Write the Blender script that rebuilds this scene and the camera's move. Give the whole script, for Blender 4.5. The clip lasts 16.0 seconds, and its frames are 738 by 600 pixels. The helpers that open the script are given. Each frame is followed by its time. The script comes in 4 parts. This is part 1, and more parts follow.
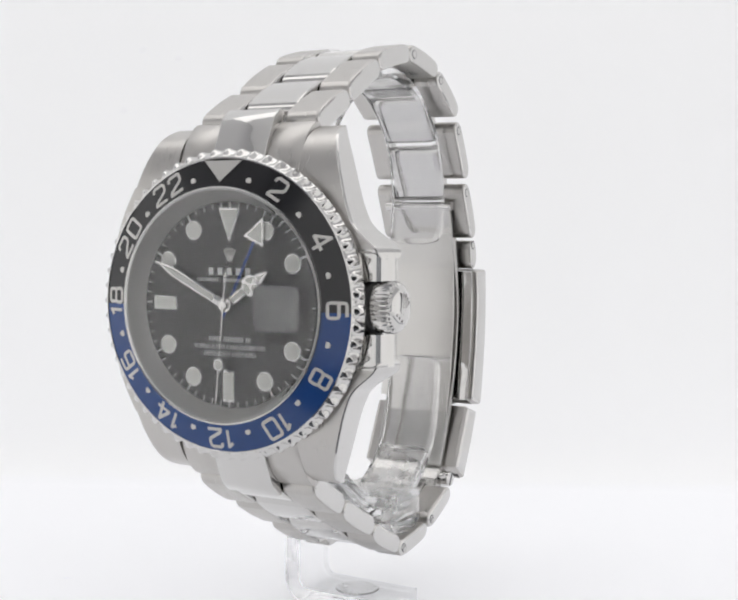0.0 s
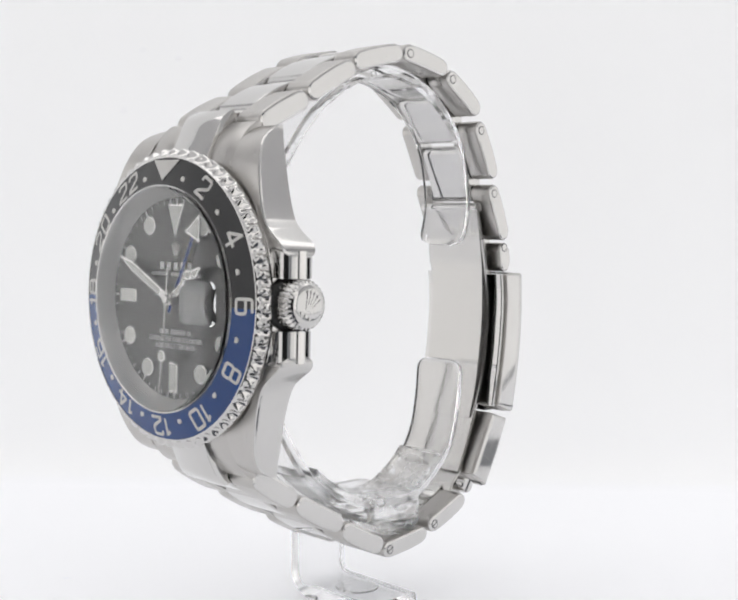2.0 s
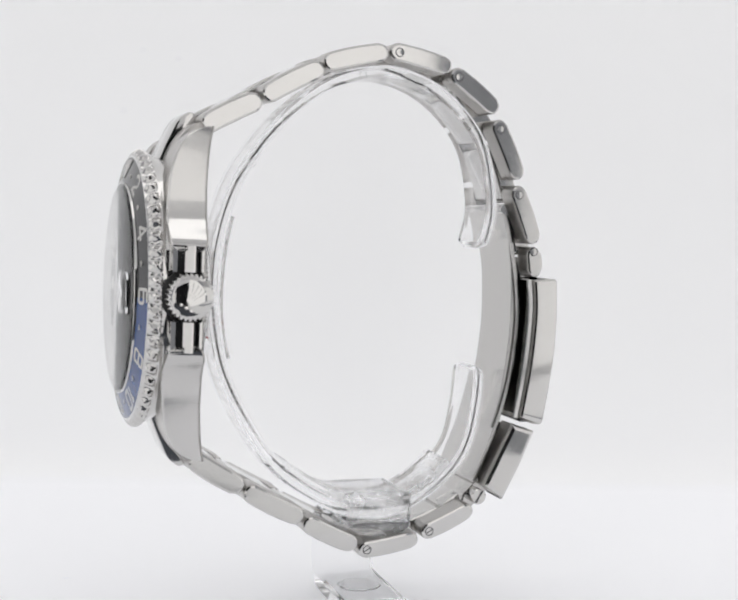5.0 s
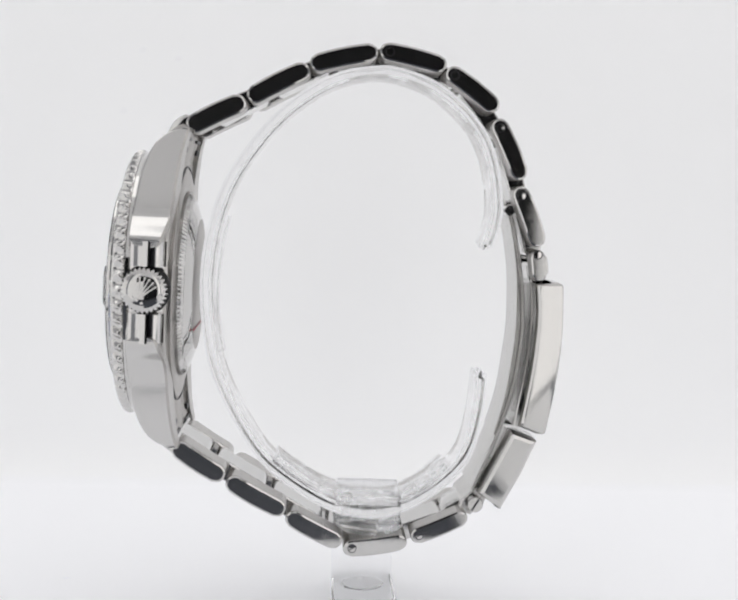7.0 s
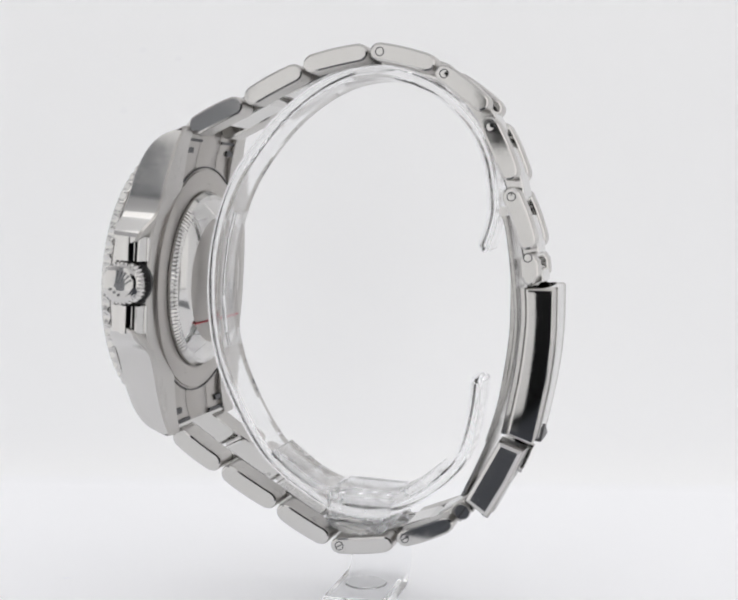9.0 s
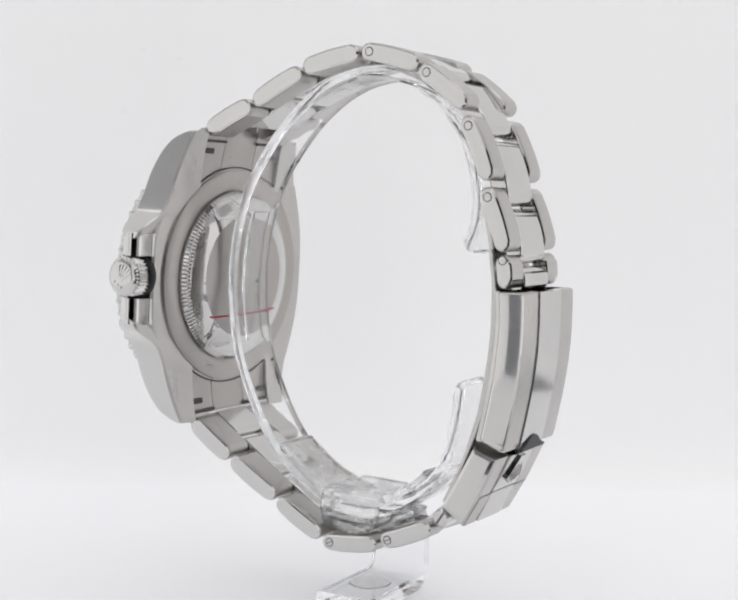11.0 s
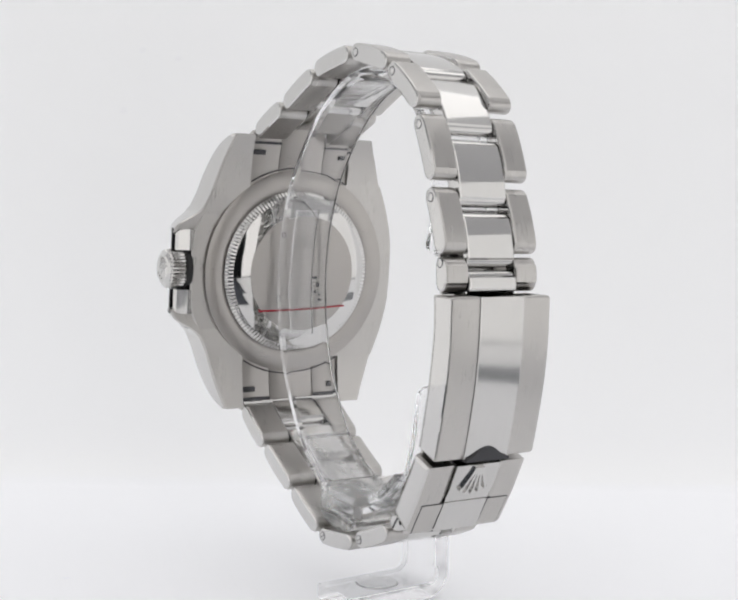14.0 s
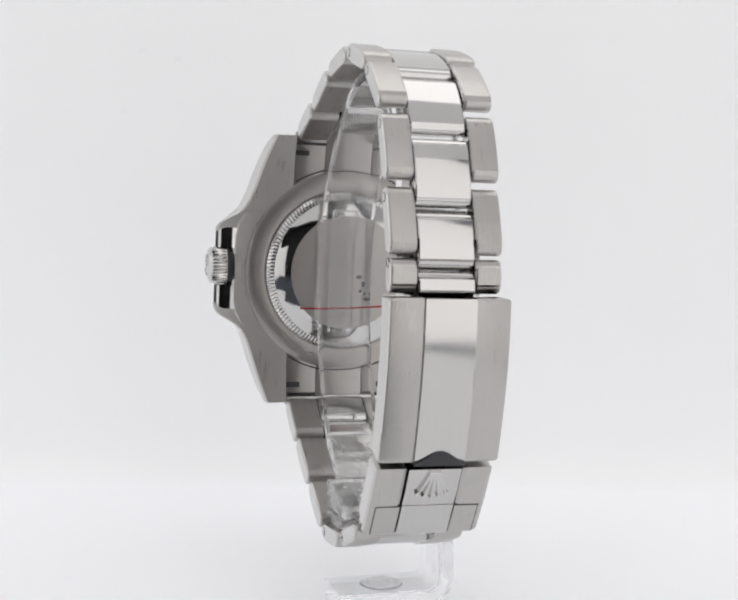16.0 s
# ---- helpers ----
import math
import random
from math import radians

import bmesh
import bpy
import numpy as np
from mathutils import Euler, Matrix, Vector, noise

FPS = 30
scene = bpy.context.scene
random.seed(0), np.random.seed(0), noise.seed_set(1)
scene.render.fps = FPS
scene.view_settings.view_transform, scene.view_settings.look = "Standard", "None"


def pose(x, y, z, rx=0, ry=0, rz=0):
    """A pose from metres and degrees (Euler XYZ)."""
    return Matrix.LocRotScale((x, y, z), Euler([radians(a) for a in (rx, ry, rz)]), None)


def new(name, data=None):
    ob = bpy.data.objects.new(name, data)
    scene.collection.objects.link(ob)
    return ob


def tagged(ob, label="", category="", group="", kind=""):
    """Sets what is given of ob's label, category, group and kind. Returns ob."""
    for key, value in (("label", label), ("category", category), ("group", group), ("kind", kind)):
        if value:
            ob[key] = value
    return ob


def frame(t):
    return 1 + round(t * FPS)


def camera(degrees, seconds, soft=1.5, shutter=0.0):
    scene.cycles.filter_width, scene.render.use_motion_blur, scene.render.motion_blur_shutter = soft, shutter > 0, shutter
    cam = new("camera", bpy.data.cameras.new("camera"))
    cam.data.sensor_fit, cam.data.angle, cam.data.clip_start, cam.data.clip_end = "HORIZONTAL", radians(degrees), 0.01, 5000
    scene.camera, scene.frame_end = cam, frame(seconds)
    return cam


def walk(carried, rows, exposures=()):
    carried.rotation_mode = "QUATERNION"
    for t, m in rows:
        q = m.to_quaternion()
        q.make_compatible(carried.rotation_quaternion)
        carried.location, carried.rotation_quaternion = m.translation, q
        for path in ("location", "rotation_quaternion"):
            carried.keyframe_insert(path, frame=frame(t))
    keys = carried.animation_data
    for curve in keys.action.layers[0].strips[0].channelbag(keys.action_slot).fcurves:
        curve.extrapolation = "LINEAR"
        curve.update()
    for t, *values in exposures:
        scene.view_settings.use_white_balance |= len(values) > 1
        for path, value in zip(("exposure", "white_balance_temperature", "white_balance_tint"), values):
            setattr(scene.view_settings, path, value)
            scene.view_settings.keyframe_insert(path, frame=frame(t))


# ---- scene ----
SECONDS = 16.0
EYE_H = 0.0718
cam = camera(32.13, SECONDS, soft=2.4)
eye = pose(-0.001206, -0.205263, EYE_H, 90 - 5.95, 0, 0) @ pose(0, 0, 0, 0, 0, 0.754)
walk(cam, [(0, eye), (SECONDS, eye)], [(0, -0.02), (3.05, -0.02), (3.35, -0.13), (SECONDS, -0.13)])

# ---- light ----
world = bpy.data.worlds.new("studio")
scene.world = world
world.use_nodes = True
world.node_tree.nodes["Background"].inputs[0].default_value = (0.01, 0.01, 0.011, 1)
world.node_tree.nodes["Background"].inputs[1].default_value = 1.0
CEILING_GLOW = 1.05
# Side, front and roof glows are added for light and reflections.
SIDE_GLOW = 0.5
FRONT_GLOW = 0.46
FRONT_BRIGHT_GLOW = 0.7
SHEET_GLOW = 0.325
SIDE_TOP = 165
SIDE_FOOT = 4
CORNER = 188
CORNER_EAST = 214
LAMP_EDGE = -45
ROOF_GLOW = 0.16


# ---- materials ----
def material(name, colour, rough=0.5, metal=0.0, **extra):
    m = bpy.data.materials.new(name)
    m.use_nodes = True
    b = m.node_tree.nodes["Principled BSDF"]
    b.inputs["Base Color"].default_value = (*colour, 1)
    b.inputs["Roughness"].default_value = rough
    b.inputs["Metallic"].default_value = metal
    for key, value in extra.items():
        b.inputs[key.replace("_", " ")].default_value = value
    return m


def grain(m, stretch, scale, rough_low, rough_high, bump, tint=0.06):
    """Fine streaks and soft large-scale wear for a surface, at real size (coordinates in metres)."""
    nt = m.node_tree
    b = nt.nodes["Principled BSDF"]
    co = nt.nodes.new("ShaderNodeTexCoord")
    mp = nt.nodes.new("ShaderNodeMapping")
    mp.inputs["Scale"].default_value = stretch
    nt.links.new(co.outputs["Object"], mp.inputs["Vector"])
    n1 = nt.nodes.new("ShaderNodeTexNoise")
    n1.inputs["Scale"].default_value = scale
    n1.inputs["Detail"].default_value = 3
    nt.links.new(mp.outputs[0], n1.inputs["Vector"])
    n2 = nt.nodes.new("ShaderNodeTexNoise")
    n2.inputs["Scale"].default_value = 260
    n2.inputs["Detail"].default_value = 3
    nt.links.new(co.outputs["Object"], n2.inputs["Vector"])
    mix = nt.nodes.new("ShaderNodeMath")
    mix.operation = "MULTIPLY_ADD"
    mix.inputs[1].default_value = 0.6
    nt.links.new(n1.outputs["Fac"], mix.inputs[0])
    half = nt.nodes.new("ShaderNodeMath")
    half.operation = "MULTIPLY"
    half.inputs[1].default_value = 0.4
    nt.links.new(n2.outputs["Fac"], half.inputs[0])
    nt.links.new(half.outputs[0], mix.inputs[2])
    rr = nt.nodes.new("ShaderNodeMapRange")
    rr.inputs["From Min"].default_value, rr.inputs["From Max"].default_value = 0.3, 0.7
    rr.inputs["To Min"].default_value, rr.inputs["To Max"].default_value = rough_low, rough_high
    nt.links.new(mix.outputs[0], rr.inputs["Value"])
    nt.links.new(rr.outputs[0], b.inputs["Roughness"])
    c = b.inputs["Base Color"].default_value
    mc = nt.nodes.new("ShaderNodeMix")
    mc.data_type = "RGBA"
    mc.inputs[6].default_value = (*[v * (1 - tint) for v in c[:3]], 1)
    mc.inputs[7].default_value = (*[min(1, v * (1 + tint)) for v in c[:3]], 1)
    nt.links.new(mix.outputs[0], mc.inputs[0])
    nt.links.new(mc.outputs[2], b.inputs["Base Color"])
    if bump:
        bp = nt.nodes.new("ShaderNodeBump")
        bp.inputs["Strength"].default_value = bump
        bp.inputs["Distance"].default_value = 0.00002
        nt.links.new(n1.outputs["Fac"], bp.inputs["Height"])
        nt.links.new(bp.outputs[0], b.inputs["Normal"])
    return m


BRUSHED = grain(material("brushed_steel", (0.525, 0.51, 0.492), 0.3, 1), (1, 0.02, 0.02), 14000, 0.24, 0.4, 0.25)
POLISHED = grain(material("polished_steel", (0.62, 0.612, 0.6), 0.06, 1), (1, 1, 1), 900, 0.03, 0.1, 0.0, 0.02)
FLANK = grain(material("polished_flank_steel", (0.62, 0.612, 0.6), 0.12, 1), (1, 0.2, 0.2), 5000, 0.09, 0.2, 0.03, 0.03)
SATIN = grain(material("satin_steel", (0.43, 0.41, 0.39), 0.3, 1), (0.02, 1, 1), 9000, 0.26, 0.4, 0.15)
# Near-black for joints, slots and recesses: their shade is put into the colour.
JOINT_SHADE = material("joint_shade_steel", (0.08, 0.08, 0.085), 0.4, 1)
RHODIUM = grain(material("rhodium_ring", (0.74, 0.735, 0.725), 0.4, 1), (1, 1, 1), 4000, 0.36, 0.52, 0.1)
CLASP_STEEL = grain(material("worn_clasp_steel", (0.6, 0.592, 0.58), 0.18, 1), (1, 0.05, 0.05), 6000, 0.09, 0.15, 0.04)
BLADE = grain(material("worn_polished_steel", (0.58, 0.57, 0.555), 0.18, 1), (1, 0.05, 0.05), 6000, 0.14, 0.26, 0.1)
GASKET = grain(material("black_rubber", (0.015, 0.015, 0.016), 0.5), (1, 1, 1), 3000, 0.4, 0.6, 0.2)
CERAMIC_BLACK = grain(material("black_ceramic", (0.012, 0.012, 0.014), 0.12), (1, 1, 1), 1500, 0.1, 0.16, 0.0)
CERAMIC_BLUE = grain(material("blue_ceramic", (0.01, 0.055, 0.21), 0.12), (1, 1, 1), 1500, 0.1, 0.16, 0.0)
PLATINUM = grain(material("platinum_fill", (0.56, 0.55, 0.53), 0.4, 0.7), (1, 1, 1), 5000, 0.35, 0.5, 0.1)
DIAL_BLACK = grain(material("black_lacquer", (0.008, 0.008, 0.009), 0.2), (1, 1, 1), 2500, 0.15, 0.25, 0.0)
LUME = grain(material("white_lume", (0.84, 0.845, 0.8), 0.6), (1, 1, 1), 6000, 0.5, 0.7, 0.1)
PRINT = material("white_print", (0.9, 0.9, 0.9), 0.5)
BLUE_LACQUER = material("blue_lacquer", (0.01, 0.06, 0.32), 0.25)
RED_INK = material("red_film", (0.45, 0.01, 0.03), 0.4)
DARK_INK = material("dark_ink", (0.06, 0.06, 0.07), 0.6)
LENS = material("sapphire_lens", (1, 1, 1), 0.0, 0, Transmission_Weight=1.0, IOR=1.6)
CRYSTAL = material("sapphire_crystal", (1, 1, 1), 0.0, 0, Transmission_Weight=1.0, IOR=1.4)
ACRYLIC = grain(material("clear_acrylic", (0.995, 0.996, 1.0), 0.04, 0, Transmission_Weight=0.97, IOR=1.27), (1, 1, 1), 400, 0.02, 0.1, 0.0, 0.0)
SCUFFED = grain(material("scuffed_acrylic", (1.0, 1.0, 1.0), 0.2, 0, Transmission_Weight=0.96, IOR=1.17), (1, 1, 1), 500, 0.12, 0.34, 0.3, 0.0)


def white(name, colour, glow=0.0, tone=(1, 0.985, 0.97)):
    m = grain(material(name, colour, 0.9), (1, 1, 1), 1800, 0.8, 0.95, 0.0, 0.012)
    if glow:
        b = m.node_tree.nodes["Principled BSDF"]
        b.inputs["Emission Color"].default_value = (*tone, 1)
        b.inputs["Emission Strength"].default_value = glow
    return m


# Emission added to brighten wall and floor; the floor copy is slightly bluer.
SWEEP_WHITE = white("white_sheet_added_glow", (0.7, 0.7, 0.705), SHEET_GLOW, (0.98, 0.985, 1))
FLOOR_WHITE = white("white_floor_added_glow", (0.7, 0.7, 0.715), SHEET_GLOW, (0.97, 0.98, 1.015))
CEILING_LIT = white("lit_ceiling_diffuser", (0.8, 0.8, 0.8), CEILING_GLOW)
# One white fabric with two strengths of added glow at the front.
SIDE_LIT = white("tent_side_added_glow", (0.7, 0.7, 0.7), SIDE_GLOW)
FRONT_LIT = white("tent_front_added_glow", (0.7, 0.7, 0.7), FRONT_GLOW)
FRONT_BRIGHT = white("tent_front_added_bright_glow", (0.7, 0.7, 0.7), FRONT_BRIGHT_GLOW, (1, 0.975, 0.95))
# Dimmer copy of the tent fabric, so steel reflects less brightness there.
DIM_FABRIC = white("dim_tent_fabric", (0.58, 0.58, 0.59))
# Faint emission added so upward-facing steel reflects a lighter roof.
ROOF_FABRIC = white("roof_added_faint_glow", (0.7, 0.7, 0.71), ROOF_GLOW)
# Still darker copy for unseen corners, added to darken reflections.
CORNER_DIM = white("dim_corner_fabric", (0.3, 0.31, 0.33))
DARK_STRIP = white("added_dark_strip", (0.3, 0.31, 0.33))
SLATE = white("added_dark_slate", (0.075, 0.082, 0.1))
MATT_BLACK = grain(material("matt_black_cloth", (0.012, 0.012, 0.014), 0.7), (1, 1, 1), 2000, 0.6, 0.8, 0.0)

def smudge_material():
    """A faint grey mark that fades to its rim."""
    m = material("faint_grey_mark", (0.3, 0.3, 0.31), 0.9)
    nt = m.node_tree
    co = nt.nodes.new("ShaderNodeTexCoord")
    ln = nt.nodes.new("ShaderNodeVectorMath")
    ln.operation = "LENGTH"
    nt.links.new(co.outputs["Object"], ln.inputs[0])
    mr = nt.nodes.new("ShaderNodeMapRange")
    mr.inputs["From Min"].default_value, mr.inputs["From Max"].default_value = 0.0002, 0.0015
    mr.inputs["To Min"].default_value, mr.inputs["To Max"].default_value = 0.055, 0.0
    nt.links.new(ln.outputs["Value"], mr.inputs["Value"])
    nt.links.new(mr.outputs[0], nt.nodes["Principled BSDF"].inputs["Alpha"])
    return m


SMUDGE = smudge_material()

# ---- building helpers: shapes in millimetres, x towards 3 o'clock, y to the back, z towards 12 o'clock ----
MM = 0.001


def part(name, bm, mats, parent=None, label="", angle=35):
    bmesh.ops.scale(bm, vec=(MM, MM, MM), verts=bm.verts)
    bmesh.ops.recalc_face_normals(bm, faces=bm.faces)
    me = bpy.data.meshes.new(name)
    bm.to_mesh(me)
    bm.free()
    for m in (mats if isinstance(mats, (list, tuple)) else [mats]):
        me.materials.append(m)
    for p in me.polygons:
        p.use_smooth = True
    me.set_sharp_from_angle(angle=radians(angle))
    ob = new(name, me)
    ob.parent = parent
    if label:
        tagged(ob, label)
    return ob


def rings(bm, loops, close=True, cap=True):
    """Skin between loops of equal length; caps at both ends."""
    vs = [[bm.verts.new(p) for p in loop] for loop in loops]
    n = len(vs[0])
    for a, b in zip(vs, vs[1:]):
        for i in range(n if close else n - 1):
            bm.faces.new((a[i], a[(i + 1) % n], b[(i + 1) % n], b[i]))
    if cap:
        bm.faces.new(vs[0])
        bm.faces.new(vs[-1][::-1])
    return vs


def lathe(bm, profile, n=96, axis="y", centre=(0, 0, 0), solid=True):
    """Turn a profile of (radius, place along the axis); a solid profile is closed on itself."""
    cx, cy, cz = centre
    loops = []
    for r, a in profile:
        loop = []
        for i in range(n):
            u, v = r * math.sin(2 * math.pi * i / n), r * math.cos(2 * math.pi * i / n)
            loop.append((cx + u, cy + a, cz + v) if axis == "y" else (cx + a, cy + u, cz + v))
        loops.append(loop)
    if solid:
        loops.append(loops[0])
        vs = [[bm.verts.new(p) for p in loop] for loop in loops[:-1]]
        vs.append(vs[0])
        for a, b in zip(vs, vs[1:]):
            for i in range(n):
                bm.faces.new((a[i], a[(i + 1) % n], b[(i + 1) % n], b[i]))
    else:
        rings(bm, loops)


def slab(bm, poly, lo, hi, bevel=0.15, axis="x"):
    """A polygon pushed along an axis, with bevelled rims. poly: (y, z) for x, (x, z) for y."""
    n = len(poly)
    area = sum(poly[i][0] * poly[(i + 1) % n][1] - poly[(i + 1) % n][0] * poly[i][1] for i in range(n))
    turn = 1 if area > 0 else -1

    def inset(d):
        out = []
        for i, (a, b) in enumerate(poly):
            (pa, pb), (qa, qb) = poly[i - 1], poly[(i + 1) % n]
            e1, e2 = Vector((a - pa, b - pb)).normalized(), Vector((qa - a, qb - b)).normalized()
            m = Vector((-(e1 + e2).y, (e1 + e2).x)).normalized() * turn
            k = max(0.5, m.dot(Vector((-e1.y, e1.x)) * turn))
            out.append((a + m.x * d / k, b + m.y * d / k))
        return out

    def put(pts, w):
        return [(w, a, b) if axis == "x" else (a, w, b) for a, b in pts]
    s = 1 if hi > lo else -1
    if bevel:
        loops = [put(inset(bevel), lo), put(inset(bevel * 0.3), lo + s * bevel * 0.3), put(poly, lo + s * bevel),
                 put(poly, hi - s * bevel), put(inset(bevel * 0.3), hi - s * bevel * 0.3), put(inset(bevel), hi)]
    else:
        loops = [put(poly, lo), put(poly, hi)]
    rings(bm, loops)


def faces_by_side(bm, limit=0.75):
    """Slot 1 for faces that look sideways."""
    bm.normal_update()
    for f in bm.faces:
        if abs(f.normal.x) > limit:
            f.material_index = 1


def link_outline(a, b, thick, bulge=0.3, inner=0.1, blunt=1.0):
    """The side outline of a bracelet link from end a to end b, as (y, z); the first normal points away from the wrist."""
    (y0, z0), (y1, z1) = a, b
    L = math.hypot(y1 - y0, z1 - z0)
    ty, tz = (y1 - y0) / L, (z1 - z0) / L
    ny, nz = -tz, ty
    h = thick / 2
    pts = []
    e = min(1.15 * blunt, L / 3)
    for i in range(9):
        s = e + (L - 2 * e) * i / 8
        k = (s / L - 0.5) * 2
        pts.append((s, h - 0.15 + bulge * (1 - k * k)))
    for q in (76, 62, 49, 36, 23, 10, -3, -16, -29, -42, -55, -68, -80):
        pts.append((L - e + e * math.cos(radians(q)), (h - 0.12) * math.sin(radians(q))))
    for i in range(5):
        s = L - e - (L - 2 * e) * i / 4
        k = (s / L - 0.5) * 2
        pts.append((s, -h + inner * (1 - k * k)))
    for q in (-80, -68, -55, -42, -29, -16, -3, 10, 23, 36, 49, 62, 76):
        pts.append((e - e * math.cos(radians(q)), (h - 0.12) * math.sin(radians(q))))
    return [(y0 + s * ty + n * ny, z0 + s * tz + n * nz) for s, n in pts]


def even(path, step):
    """The same path with points at even steps."""
    out = [path[0]]
    for p, q in zip(path, path[1:]):
        l = math.hypot(q[0] - p[0], q[1] - p[1])
        n = max(1, int(l / step))
        out += [(p[0] + (q[0] - p[0]) * k / n, p[1] + (q[1] - p[1]) * k / n) for k in range(1, n + 1)]
    return out


def band(bm, path, thick, lo, hi, axis="x", round_ends=False, soft=0.16):
    """A flat strip that follows a path in (y, z) (axis x) or (x, z) (axis y), of a given thickness."""
    n = len(path)
    r = thick * soft
    s = 1 if hi > lo else -1
    loops = []
    run = [0.0]
    for p, q in zip(path, path[1:]):
        run.append(run[-1] + math.hypot(q[0] - p[0], q[1] - p[1]))
    for i, (a, b) in enumerate(path):
        p, q = path[max(0, i - 1)], path[min(n - 1, i + 1)]
        l = math.hypot(q[0] - p[0], q[1] - p[1]) or 1
        nx, nz = -(q[1] - p[1]) / l, (q[0] - p[0]) / l
        f, g = 1.0, 0.0
        if round_ends:
            d = min(run[i], run[-1] - run[i]) / (thick / 2)
            f = math.sqrt(max(0.04, 1 - (1 - min(1, d)) ** 2))
            e = min(run[i], run[-1] - run[i]) / 2.2
            g = 2.2 * (1 - math.sqrt(max(0.0, 1 - (1 - min(1, e)) ** 2)))
        k = thick * f
        quad = []
        for (u, w) in ((0.0, lo + s * (r + g)), (r, lo + s * g), (thick - r, lo + s * g), (thick, lo + s * (r + g)), (thick, hi - s * (r + g)), (thick - r, hi - s * g), (r, hi - s * g), (0.0, hi - s * (r + g))):
            off = (0.5 - u / thick) * k
            c, d2 = a + nx * off, b + nz * off
            quad.append((w, c, d2) if axis == "x" else (c, w, d2))
        loops.append(quad)
    rings(bm, loops)


def smooth_path(pts, steps=6):
    """Catmull-Rom through points."""
    out = []
    for i in range(len(pts) - 1):
        p0, p1, p2, p3 = pts[max(0, i - 1)], pts[i], pts[i + 1], pts[min(len(pts) - 1, i + 2)]
        for k in range(steps):
            t = k / steps
            out.append(tuple(0.5 * (2 * p1[j] + (p2[j] - p0[j]) * t + (2 * p0[j] - 5 * p1[j] + 4 * p2[j] - p3[j]) * t * t
                                    + (3 * p1[j] - p0[j] - 3 * p2[j] + p3[j]) * t ** 3) for j in (0, 1)))
    out.append(tuple(pts[-1]))
    return out


def letters(text, size, extrude=0.03, bold=0.0, spacing=1.0):
    """Vertices and faces of a line of lettering, centred, x to the right and y up, in millimetres."""
    cu = bpy.data.curves.new("lettering", "FONT")
    cu.body, cu.size, cu.extrude, cu.offset = text, size, extrude, bold
    cu.align_x, cu.align_y, cu.resolution_u, cu.space_character = "CENTER", "CENTER", 3, spacing
    ob = new("lettering", cu)
    me = bpy.data.meshes.new_from_object(ob)
    data = [tuple(v.co) for v in me.vertices], [tuple(p.vertices) for p in me.polygons]
    bpy.data.objects.remove(ob)
    bpy.data.curves.remove(cu)
    bpy.data.meshes.remove(me)
    return data


def lettering(bm, text, size, x, z, y, **more):
    vs, fs = letters(text, size, **more)
    made = [bm.verts.new((x + v[0], y - v[2], z + v[1])) for v in vs]
    for f in fs:
        try:
            bm.faces.new([made[i] for i in f])
        except ValueError:
            pass


def plate(bm, pts, y0, y1, bevel=0.0):
    slab(bm, pts, y0, y1, bevel, "y")


def turned(pts, degrees):
    """Turn (x, z) points clockwise as a watch hand goes."""
    c, s = math.cos(radians(degrees)), math.sin(radians(degrees))
    return [(x * c + z * s, -x * s + z * c) for x, z in pts]


def disc_pts(x, z, r, n=24):
    return [(x + r * math.sin(2 * math.pi * i / n), z + r * math.cos(2 * math.pi * i / n)) for i in range(n)]


def fan(scale, x, z):
    """A plain five-armed fan with a bar under it, as one outline in (x, z)."""
    out = [(x - 0.42 * scale, z - 1.0 * scale), (x - 0.46 * scale, z - 0.75 * scale)]
    ball = 0.17 * scale
    for k in range(-2, 3):
        a = radians(k * 17)
        c, s = math.cos(a), math.sin(a)
        tx, tz = x + 1.9 * scale * s, z + scale * (2.1 * c - 0.9)
        for turn in (205, 250, 300, 0, 60, 110, 155):
            q = a + radians(turn)
            out.append((tx + ball * math.sin(q), tz + ball * math.cos(q)))
        if k < 2:
            out.append((x + 0.2 * (k + 0.5) * scale, z - 0.5 * scale))
    out += [(x + 0.46 * scale, z - 0.75 * scale), (x + 0.42 * scale, z - 1.0 * scale)]
    return [out]


